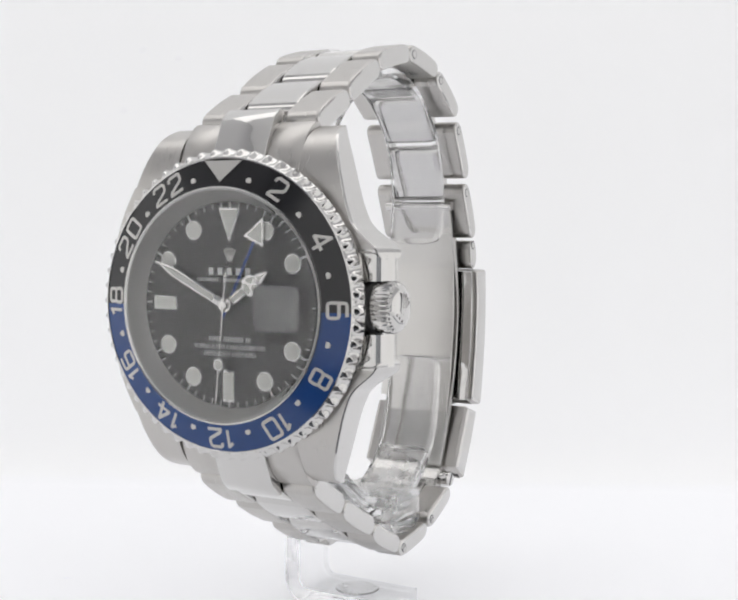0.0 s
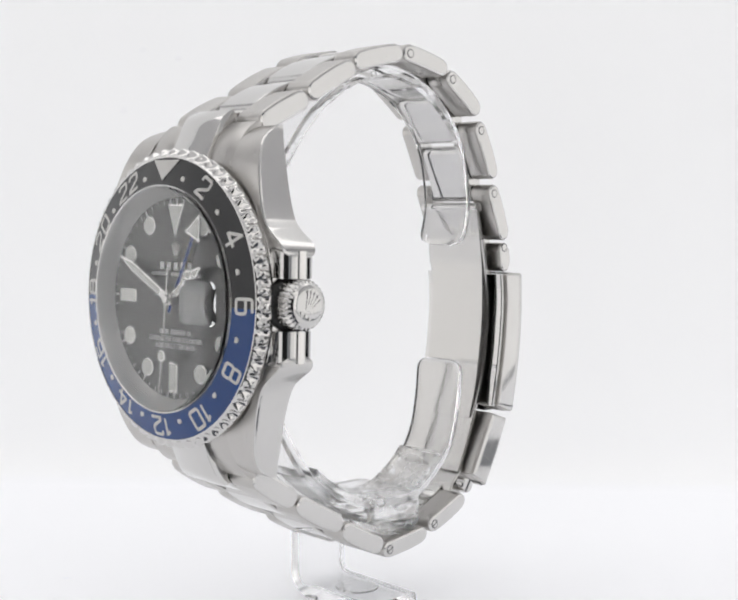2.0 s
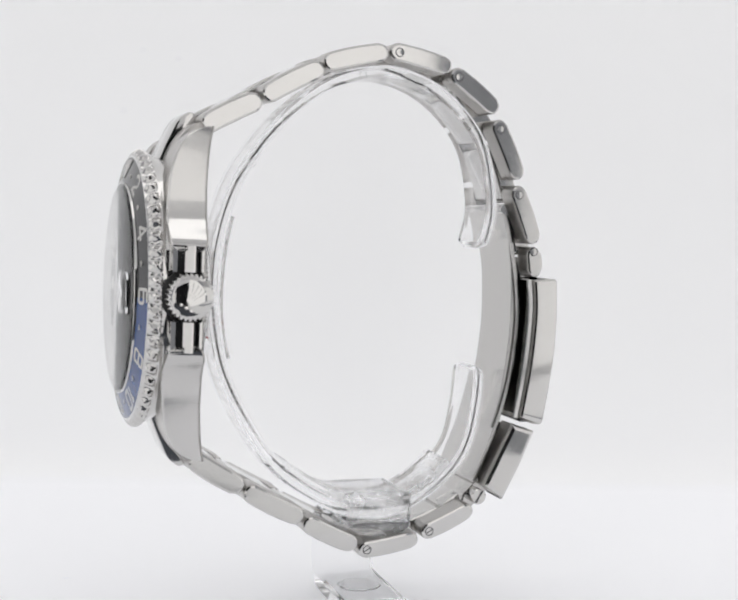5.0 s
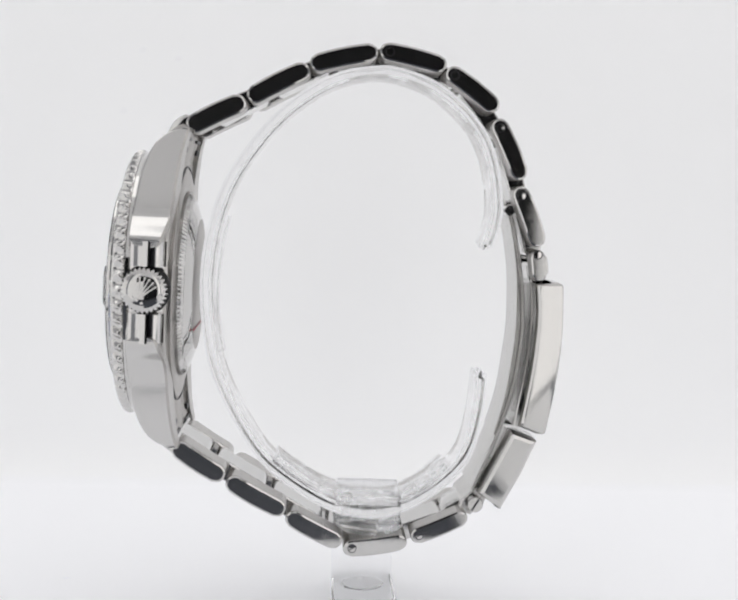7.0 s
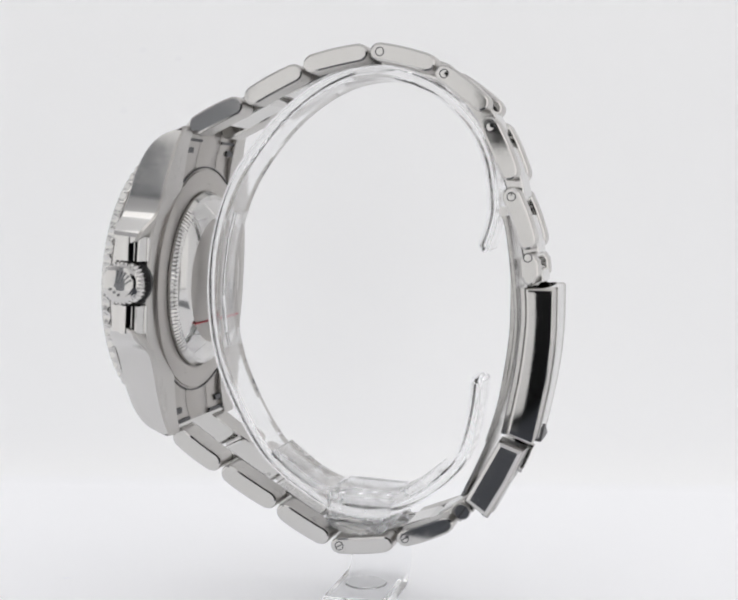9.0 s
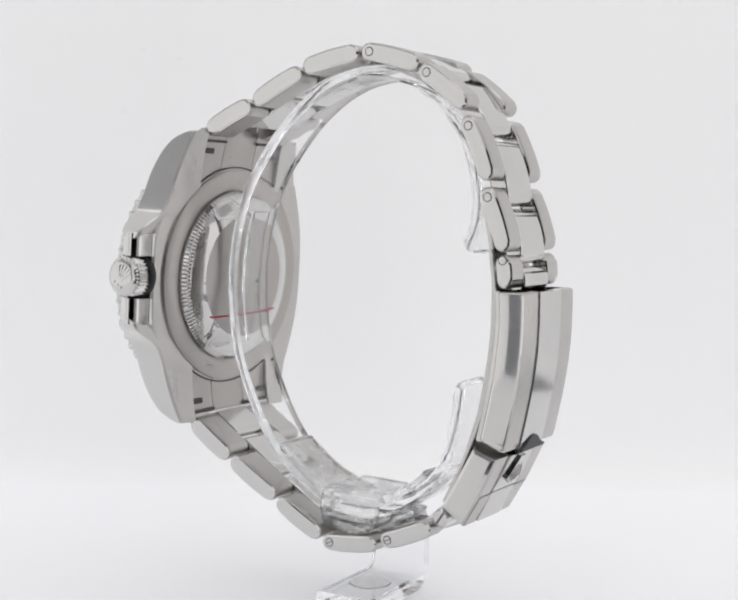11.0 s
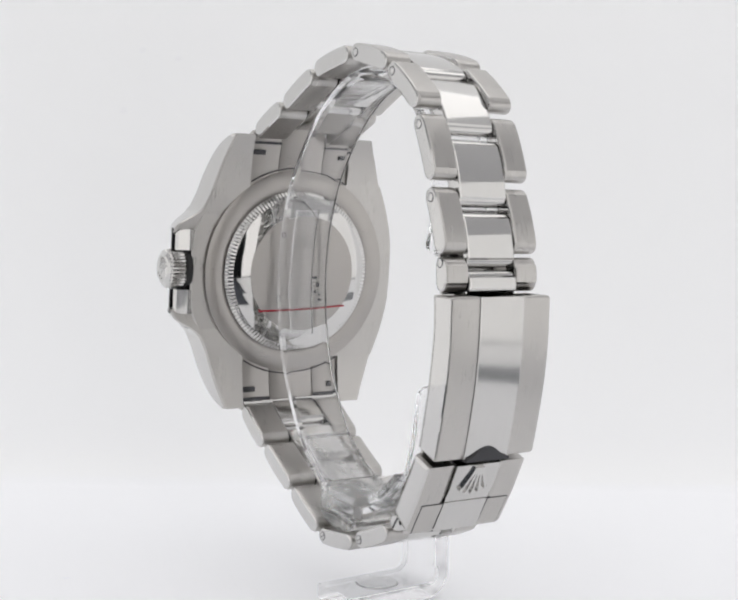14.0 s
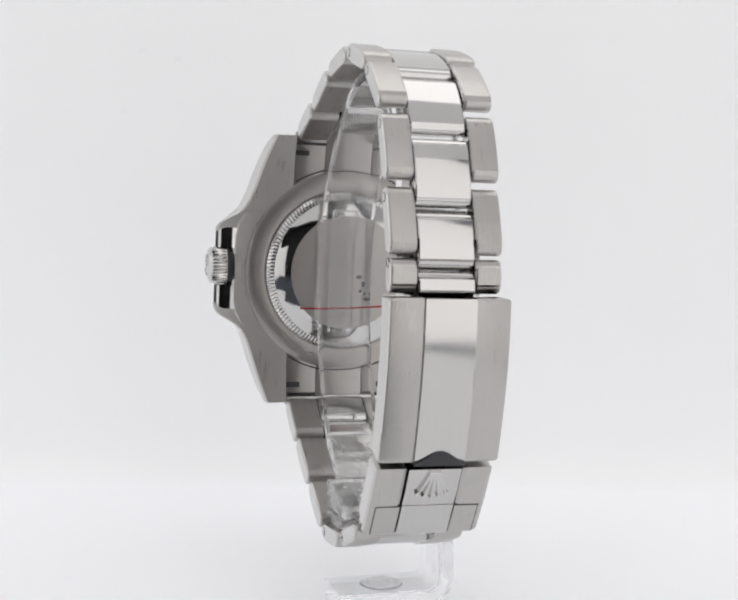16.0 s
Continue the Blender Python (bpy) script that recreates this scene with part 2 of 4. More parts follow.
# ---- the light tent ----
def tent():
    W, YF, YB, TOP, R = 260, -236, 85, 330, 10
    FLOOR_EDGE, NEAR_EDGE, L, R2, T2, SLATE_EDGE = -62, -104, -90, 78, 165, 42

    def wall(name, lo, hi, mat, label, category="wall"):
        bm = bmesh.new()
        bmesh.ops.create_cube(bm, size=1)
        for v in bm.verts:
            v.co = [l + (h - l) * (c + 0.5) for c, l, h in zip(v.co, lo, hi)]
        return tagged(part(name, bm, mat), label, category, kind="structure")
    wall("floor_west_2", (-W, NEAR_EDGE, -3), (-38, FLOOR_EDGE - 0.3, 0), SWEEP_WHITE, "unseen white floor of the tent, glow added", "floor")
    wall("floor_east_2", (26, NEAR_EDGE, -3), (W, FLOOR_EDGE - 0.3, 0), SWEEP_WHITE, "unseen white floor of the tent, glow added", "floor")
    wall("floor_west", (-W, YF, -3), (L, NEAR_EDGE - 0.3, 0), SWEEP_WHITE, "unseen white floor of the tent, glow added", "floor")
    wall("floor_east", (SLATE_EDGE, YF, -3), (W, NEAR_EDGE - 0.3, 0), SWEEP_WHITE, "unseen white floor of the tent, glow added", "floor")
    # Dark sheet added out of view so lower links reflect it.
    wall("floor_front", (L - 2, YF - 4, -9), (SLATE_EDGE + 2, FLOOR_EDGE, -5), SLATE, "unseen dark slate sheet added below the lens for dark reflections", "floor")
    # floor and back wall are one bent white sheet, its glow added for brightness
    prof = [(FLOOR_EDGE, 0), (-40, 0), (20, 0), (YB - R, 0)]
    for k in range(1, 15):
        a = radians(90 * k / 14)
        prof.append((YB - R + R * math.sin(a), R - R * math.cos(a)))
    prof += [(YB, 120), (YB, 220), (YB, TOP)]
    bm = bmesh.new()
    xs = [-W, -180, -90, 0, 90, 180, W]
    vs = [[bm.verts.new((x, y, z)) for x in xs] for y, z in prof]
    vb = [[bm.verts.new((x, y + (3 if z > 1 else 0), z - 3)) for x in xs] for y, z in prof]
    for a, b in zip(vs, vs[1:]):
        for i in range(len(xs) - 1):
            bm.faces.new((a[i], a[i + 1], b[i + 1], b[i]))
    for a, b in zip(vb, vb[1:]):
        for i in range(len(xs) - 1):
            bm.faces.new((a[i + 1], a[i], b[i], b[i + 1]))
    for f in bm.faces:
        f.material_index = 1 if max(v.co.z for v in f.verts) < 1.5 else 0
    sheet = tagged(part("backdrop", bm, [SWEEP_WHITE, FLOOR_WHITE]), "seamless white sheet, floor bending up into wall, glow added", "backdrop", kind="structure")
    for x, y, z, flat in ((-52.4, YB - 0.2, 97.0, False), (-44.4, YB - 0.2, 95.2, False), (-56.7, YB - 0.2, 83.5, False), (-53.1, 10.5, 0.2, True), (-81, 66, 0.2, True)):
        bm = bmesh.new()
        ring = [(1.5 * math.sin(a * 0.3927), 1.5 * math.cos(a * 0.3927)) for a in range(16)]
        bm.faces.new([bm.verts.new((u, v, 0) if flat else (u, 0, v)) for u, v in ring])
        spot = part("smudge", bm, SMUDGE, sheet, "faint grey smudge")
        spot.location = (x * MM, y * MM, z * MM)
        spot.visible_shadow = False
    for name, a, b in (("wall_west", -W - 4, -W - 0.5), ("wall_east", W + 0.5, W + 4)):
        foot = SIDE_FOOT if "east" in name else 0
        wall(name + "_1", (a, YF, foot), (b, YB, SIDE_TOP), SIDE_LIT, "unseen white side of the light tent, glow added")
        if foot:
            wall(name + "_3", (a, YF, 0), (b, YB, foot - 0.5), DIM_FABRIC, "unseen grey-white hem added at the foot of the tent side")
        wall(name + "_2", (a, YF, SIDE_TOP + 0.5), (b, YB, TOP), DIM_FABRIC, "unseen upper tent side, dimmer copy of the fabric")
    wall("ceiling", (-W - 4, YF, TOP + 0.5), (W + 4, LAMP_EDGE - 0.5, TOP + 4), ROOF_FABRIC, "unseen grey-white roof of the tent, faint glow added", "ceiling")
    wall("ceiling_light", (-W - 4, LAMP_EDGE, TOP + 0.5), (W + 4, YB + 4, TOP + 4), CEILING_LIT, "glowing white light panel at the back of the roof", "light panel")
    # front curtain in three pieces round the opening for the lens, and the dark room behind it
    wall("wall_south_4", (R2, YF - 4, 0), (CORNER_EAST, YF - 0.5, SIDE_FOOT - 0.5), DIM_FABRIC, "unseen grey-white hem added at the foot of the tent front")
    # Grey corners are added out of view for a dark zone in reflections.
    wall("wall_south_5", (-W - 4, YF - 4, 0), (-CORNER - 0.5, YF - 0.5, TOP), CORNER_DIM, "unseen grey corner panel added to darken reflections")
    wall("wall_south_6", (CORNER_EAST + 0.5, YF - 4, 0), (W + 4, YF - 0.5, TOP), CORNER_DIM, "unseen grey corner panel added to darken reflections")
    # These front panels are out of view; their glow is added.
    wall("wall_south_1", (-CORNER, YF - 4, 0), (L, YF - 0.5, TOP), FRONT_LIT, "unseen white tent front, glow added")
    wall("wall_south_2", (R2, YF - 4, SIDE_FOOT), (CORNER_EAST, YF - 0.5, TOP), FRONT_BRIGHT, "unseen white tent front, brighter glow added for clasp reflections")
    wall("wall_south_3", (L, YF - 4, T2), (R2, YF - 0.5, TOP), ROOF_FABRIC, "unseen white panel over the lens opening, faint glow added")
    # Strip added out of view so the clasp reflects a dark band.
    wall("floor_strip", (126, YF, 0.2), (156, YB - 14, 1.6), DARK_STRIP, "unseen dark grey strip added on the tent floor for clasp reflections", "floor")
    # Two glowing flaps added to set where crown and clasp reflect white.
    wall("wall_south_7", (L, YF - 4, 0), (-50, YF - 0.5, 92), FRONT_LIT, "unseen white flap added beside the lens opening to shape reflections")
    wall("wall_south_8", (74, YF - 4, 0), (R2, YF - 0.5, 72), FRONT_LIT, "unseen white flap added beside the lens opening to shape reflections")
    bm = bmesh.new()
    lo, hi, deep = (L - 2, R2 + 2), (-10, T2 + 2), YF - 80
    rings(bm, [[(x, y, z) for x, z in ((lo[0], hi[0]), (lo[1], hi[0]), (lo[1], hi[1]), (lo[0], hi[1]))] for y in (YF - 4.5, deep)], cap=False)
    bm.verts.ensure_lookup_table()
    bm.faces.new(bm.verts[4:8])
    tagged(part("wall_behind_opening", bm, MATT_BLACK), "matt black shroud behind the opening", "wall", kind="structure")


tent()

# ---- the wristwatch ----
watch = tagged(new("wristwatch"), "steel wristwatch with black dial and blue-black bezel, closed round a stand", "watch")


def finer(rows, steps=4):
    """Catmull-Rom between rows of numbers."""
    out = []
    for i in range(len(rows) - 1):
        p0, p1, p2, p3 = rows[max(0, i - 1)], rows[i], rows[i + 1], rows[min(len(rows) - 1, i + 2)]
        for k in range(steps):
            t = k / steps
            out.append(tuple(0.5 * (2 * b + (c - a) * t + (2 * a - 5 * b + 4 * c - d) * t * t + (3 * b - a - 3 * c + d) * t ** 3) for a, b, c, d in zip(p0, p1, p2, p3)))
    out.append(tuple(rows[-1]))
    return out


def flank(rows, sign_x, sign_z, arch=0):
    """One quarter of the case: sections across z with inner x, outer x at front and back, front and back y, and edge rounding.
    The outer face is polished; so is the front over the first sections of an arched end."""
    bm = bmesh.new()
    loops = []
    for z, xi, xf, xb, yf, yb, e in rows:
        e *= 0.55
        sec = [(xi, yf), (xf - e, yf), (xf - 0.3 * e, yf + 0.3 * e), (xf, yf + e), (xb, yb - 0.35), (xb - 0.35, yb), (xi, yb)]
        loops.append([(sign_x * x, y, sign_z * z) for x, y in sec])
    rings(bm, loops)
    bm.faces.ensure_lookup_table()
    for k in range(len(rows) - 1):
        for i in (1, 2, 3) + ((0,) if k < arch else ()):
            bm.faces[k * 7 + i].material_index = 1
    if arch:
        bm.faces[(len(rows) - 1) * 7].material_index = 1
    return bm


def build_case():
    bm = bmesh.new()
    lathe(bm, [(13, 2.6), (19.3, 2.6), (19.9, 3.2), (20.0, 4.4), (20.0, 8.1), (19.8, 8.3), (13, 8.3)], 96)
    case = part("case", bm, POLISHED, watch)
    tip = [(16.0, 10, 17.0, 16.7, 3.62, 9.2, 0.5), (18.5, 10, 16.2, 15.9, 4.15, 9.45, 0.5), (20.8, 10, 15.4, 15.1, 5.0, 9.75, 0.5), (22.6, 10, 14.7, 14.4, 6.2, 10.1, 0.45), (23.7, 10, 14.25, 14.0, 7.8, 10.4, 0.4), (24.4, 10, 13.95, 13.7, 9.7, 10.55, 0.25)]
    # crown side: the flank swells into a guard that ends in an arch beside the crown
    core = [(0, 6, 20.2, 20.4, 2.9, 8.68, 0.45), (6, 6, 20.1, 20.4, 2.9, 8.68, 0.45), (9, 6, 19.0, 19.4, 3.0, 8.7, 0.45), (12, 6, 17.8, 18.1, 3.2, 8.8, 0.45)]
    arch = [(6.45, 12, 22.6, 23.2, 5.0, 6.6, 0.3), (6.55, 12, 22.6, 23.4, 4.4, 7.2, 0.4), (6.85, 12, 22.55, 23.55, 3.8, 7.75, 0.45), (7.3, 12, 22.45, 23.55, 3.4, 8.05, 0.5)]
    swell = [(7.8, 12, 22.25, 23.35, 3.27, 8.2, 0.5), (8.4, 11, 21.75, 22.85, 3.2, 8.35, 0.5), (9.1, 10, 20.95, 21.7, 3.15, 8.5, 0.5), (9.8, 10, 20.1, 20.5, 3.12, 8.65, 0.5), (10.5, 10, 19.35, 19.5, 3.1, 8.8, 0.5), (11.4, 10, 18.7, 18.6, 3.1, 8.9, 0.5), (12.5, 10, 18.2, 18.0, 3.2, 9.0, 0.5), (14.0, 10, 17.6, 17.35, 3.4, 9.1, 0.5)]
    plain = [(0, 6, 20.7, 21.0, 2.9, 8.9, 0.45), (5, 6, 20.55, 20.85, 2.9, 8.9, 0.45), (9, 6, 19.8, 20.1, 2.95, 8.95, 0.45), (12.5, 6, 18.7, 19.0, 3.2, 9.05, 0.45), (15.9, 6, 17.2, 17.6, 3.6, 9.2, 0.45)]
    left_tip = [(z, xi, xf - 0.05, xb + 0.6, yf, yb, e) for z, xi, xf, xb, yf, yb, e in tip]
    for sz in (1, -1):
        part("lug", flank(finer(plain, 3) + finer(left_tip, 4), -1, sz), [BRUSHED, FLANK], case, "lug with brushed top and polished flank", 15)
        part("crown_guard", flank(finer(arch + swell + tip, 3), 1, sz, 12), [BRUSHED, FLANK], case, "polished crown guard sweeping into a brushed lug", 15)
        part("case_flank", flank(finer(core, 3), 1, sz), [BRUSHED, POLISHED], case, "case flank behind the crown", 24)
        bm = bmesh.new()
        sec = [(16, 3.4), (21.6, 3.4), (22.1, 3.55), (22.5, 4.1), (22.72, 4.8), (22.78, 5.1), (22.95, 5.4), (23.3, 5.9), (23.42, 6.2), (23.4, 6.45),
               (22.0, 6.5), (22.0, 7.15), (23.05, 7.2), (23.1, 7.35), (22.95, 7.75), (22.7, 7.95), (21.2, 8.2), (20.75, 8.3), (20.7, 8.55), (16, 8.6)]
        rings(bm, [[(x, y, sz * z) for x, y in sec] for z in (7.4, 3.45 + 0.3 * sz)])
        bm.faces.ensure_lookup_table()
        # Groove faces get the near-black, painting the shade inside it.
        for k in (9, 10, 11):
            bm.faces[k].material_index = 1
        part("crown_recess", bm, [POLISHED, JOINT_SHADE], case, "stepped polished recess beside the crown", 14)
    # end links between the lugs
    for sz in (1, -1):
        for lo, hi, lift, mat in ((-9.9, -4.35, 0.0, BRUSHED), (-4.3, 4.3, -0.45, POLISHED), (4.35, 9.9, 0.0, BRUSHED)):
            mid = lift < 0
            k = 1.0 if mid else 0.0
            front = smooth_path([(4.6 + lift, 15.2), (4.3 + lift, 17.0), (4.6 + lift, 19.0), (5.3 + lift, 21.0), (6.3 + lift, 22.8 + 0.5 * k), (7.5 + lift, 24.2 + 1.5 * k), (8.6, 25.0 + 1.9 * k)], 5)
            poly = front + [(9.2, 25.1 + 1.7 * k), (9.7, 24.9 + 1.3 * k), (9.6, 22.5), (9.0, 20), (8.9, 15.2)]
            bm = bmesh.new()
            slab(bm, [(y, sz * z) for y, z in poly], lo, hi, 0.12)
            bm.normal_update()
            for f in bm.faces:
                f.material_index = 1 if f.calc_center_median().y > 8.7 else 0
            part("end_link", bm, [mat, SATIN], case, angle=25)
        # Dark blocks paint the shade of spring bar slots and link gaps.
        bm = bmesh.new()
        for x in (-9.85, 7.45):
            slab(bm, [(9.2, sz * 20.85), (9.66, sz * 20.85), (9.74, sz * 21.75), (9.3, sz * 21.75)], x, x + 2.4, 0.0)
        part("spring_bar_slot", bm, JOINT_SHADE, case, "spring bar slot, its shade painted as a dark block")
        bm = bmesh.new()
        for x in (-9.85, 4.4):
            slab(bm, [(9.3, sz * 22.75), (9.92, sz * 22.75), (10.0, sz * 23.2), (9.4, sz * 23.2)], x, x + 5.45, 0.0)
        part("link_gap", bm, JOINT_SHADE, case, "gap between end link and bracelet, its shade painted as a dark strip")
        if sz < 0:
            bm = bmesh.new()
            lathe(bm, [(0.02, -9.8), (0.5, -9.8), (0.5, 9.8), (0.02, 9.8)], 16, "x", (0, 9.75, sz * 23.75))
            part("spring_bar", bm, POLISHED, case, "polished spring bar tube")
        # Dark arc paints the shaded gap round the case back.
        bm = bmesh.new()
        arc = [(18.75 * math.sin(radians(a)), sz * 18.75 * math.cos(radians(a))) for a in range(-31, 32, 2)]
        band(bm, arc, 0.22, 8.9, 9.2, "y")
        part("seam", bm, JOINT_SHADE, case)
    return case


# squared numerals as pen strokes in a unit box
STROKES = {
    "0": [[(0.5, 0), (0.14, 0), (0.04, 0.05), (0, 0.14), (0, 0.86), (0.04, 0.95), (0.14, 1), (0.86, 1), (0.96, 0.95), (1, 0.86), (1, 0.14), (0.96, 0.05), (0.86, 0), (0.5, 0)]],
    "1": [[(0.9, 0), (0.9, 1)], [(0.9, 0.93), (0.0, 0.72)]],
    "2": [[(0, 0.76), (0.02, 0.92), (0.14, 1), (0.86, 1), (0.97, 0.93), (1, 0.8), (1, 0.64), (0.94, 0.53), (0.1, 0.18), (0.02, 0.1), (0, 0.0)], [(-0.1, 0), (1.05, 0)]],
    "4": [[(0.72, -0.1), (0.72, 1.08)], [(0.7, 1), (0.04, 0.3)], [(-0.06, 0.27), (1.1, 0.27)]],
    "6": [[(0.9, 1), (0.14, 1), (0.03, 0.94), (0, 0.84), (0, 0.14), (0.04, 0.05), (0.14, 0), (0.86, 0), (0.96, 0.05), (1, 0.14), (1, 0.46), (0.96, 0.55), (0.86, 0.59), (0.08, 0.59)]],
    "8": [[(0.5, 0.52), (0.14, 0.52), (0.03, 0.44), (0, 0.36), (0, 0.14), (0.04, 0.05), (0.14, 0), (0.86, 0), (0.96, 0.05), (1, 0.14), (1, 0.36), (0.97, 0.44), (0.86, 0.52), (0.5, 0.52)],
          [(0.14, 0.54), (0.06, 0.6), (0.04, 0.68), (0.04, 0.86), (0.08, 0.95), (0.18, 1), (0.82, 1), (0.92, 0.95), (0.96, 0.86), (0.96, 0.68), (0.94, 0.6), (0.86, 0.54)]],
}


def build_bezel():
    N, S = 60, 14
    bm = bmesh.new()
    rows = [(19.75, 0.66, 0.0), (19.82, 0.6, 0.0), (19.98, 0.64, 0.0), (20.08, 0.78, 0.02), (20.35, 0.9, 0.3), (20.7, 1.06, 0.75), (20.98, 1.32, 0.98), (21.12, 1.65, 0.92), (21.15, 1.98, 0.66), (21.05, 2.28, 0.3), (20.85, 2.5, 0.0), (20.6, 2.56, 0.0), (20.55, 3.08, 0.0),
            (15.85, 3.05, 0.0), (15.83, -0.55, 0.0), (15.98, -0.6, 0.0), (16.03, -0.2, 0), (19.7, 0.85, 0)]
    loops = []
    for r, y, d in rows:
        loop = []
        for i in range(N * S):
            k = (i % S) / S
            u = 2 * math.pi * i / (N * S)
            notch = max(0.0, (math.sin(math.pi * k) - 0.3) / 0.7)
            rr = r - 0.72 * d * notch
            loop.append((rr * math.sin(u), y + 0.2 * d * notch, rr * math.cos(u)))
        loops.append(loop)
    vs = [[bm.verts.new(p) for p in loop] for loop in loops]
    vs.append(vs[0])
    for a, b in zip(vs, vs[1:]):
        for i in range(N * S):
            bm.faces.new((a[i], a[(i + 1) % (N * S)], b[(i + 1) % (N * S)], b[i]))
    bezel = part("bezel", bm, POLISHED, watch, "polished steel bezel with scalloped grip", 32)
    # two-tone ceramic insert
    slope = 0.27

    def cone(rho):
        return (rho - 17.15) * slope
    for name, lo, hi, mat, words in (("bezel_insert", -91, 91, CERAMIC_BLACK, "glossy black ceramic half of the insert"), ("bezel_insert", 91, 269, CERAMIC_BLUE, "glossy blue ceramic half of the insert")):
        bm = bmesh.new()
        n = 72
        rows = []
        for r, lift in ((16.0, 0.25), (16.0, 0.0), (17.8, 0.0), (19.75, 0.0), (19.75, 0.2)):
            rows.append([bm.verts.new((r * math.sin(radians(lo + (hi - lo) * i / n)), cone(r) + lift, r * math.cos(radians(lo + (hi - lo) * i / n)))) for i in range(n + 1)])
        for a, b in zip(rows, rows[1:]):
            for i in range(n):
                bm.faces.new((a[i], a[i + 1], b[i + 1], b[i]))
        part(name, bm, mat, bezel, words)
    # engraved numerals, dots and the triangle
    for hour in range(2, 24, 2):
        bm = bmesh.new()
        word = str(hour)
        wide = [0.75 if c == "1" else 1.95 for c in word]
        left = -(sum(wide) + 1.0 * (len(word) - 1)) / 2
        depth = 0.0
        for c, w in zip(word, wide):
            for path in STROKES[c]:
                done = len(bm.verts)
                band(bm, [(left + u * w, 17.95 + (v - 0.5) * 2.5) for u, v in path], 0.5, -0.05 - depth, 0.1, "y")
                depth += 0.006
                bm.verts.ensure_lookup_table()
                for k in range(done, len(bm.verts)):
                    p = bm.verts[k].co
                    (x, z), = turned([(p.x, p.z)], hour * 15)
                    p.x, p.y, p.z = x, p.y + cone(math.hypot(x, z)), z
            left += w + 1.0
        part("numeral", bm, PLATINUM, bezel, "silver numeral")
    for hour in range(1, 24, 2):
        bm = bmesh.new()
        (cx, cz), = turned([(0, 17.25)], hour * 15)
        plate(bm, disc_pts(cx, cz, 0.42, 16), cone(17.25) + 0.1, cone(17.25) - 0.07, 0.0)
        part("hour_dot", bm, PLATINUM, bezel)
    bm = bmesh.new()
    tri = [(-3.0, 19.45), (3.0, 19.45), (0, 16.6)]
    vs = [bm.verts.new((x, cone(math.hypot(x, z)) - 0.13, z)) for x, z in tri]
    vb = [bm.verts.new((x, cone(math.hypot(x, z)) + 0.1, z)) for x, z in tri]
    bm.faces.new(vs)
    bm.faces.new(vb[::-1])
    for i in range(3):
        bm.faces.new((vs[i], vs[(i + 1) % 3], vb[(i + 1) % 3], vb[i]))
    part("triangle", bm, PLATINUM, bezel, "silver triangle at the top of the bezel")


DIAL_Y = 2.25


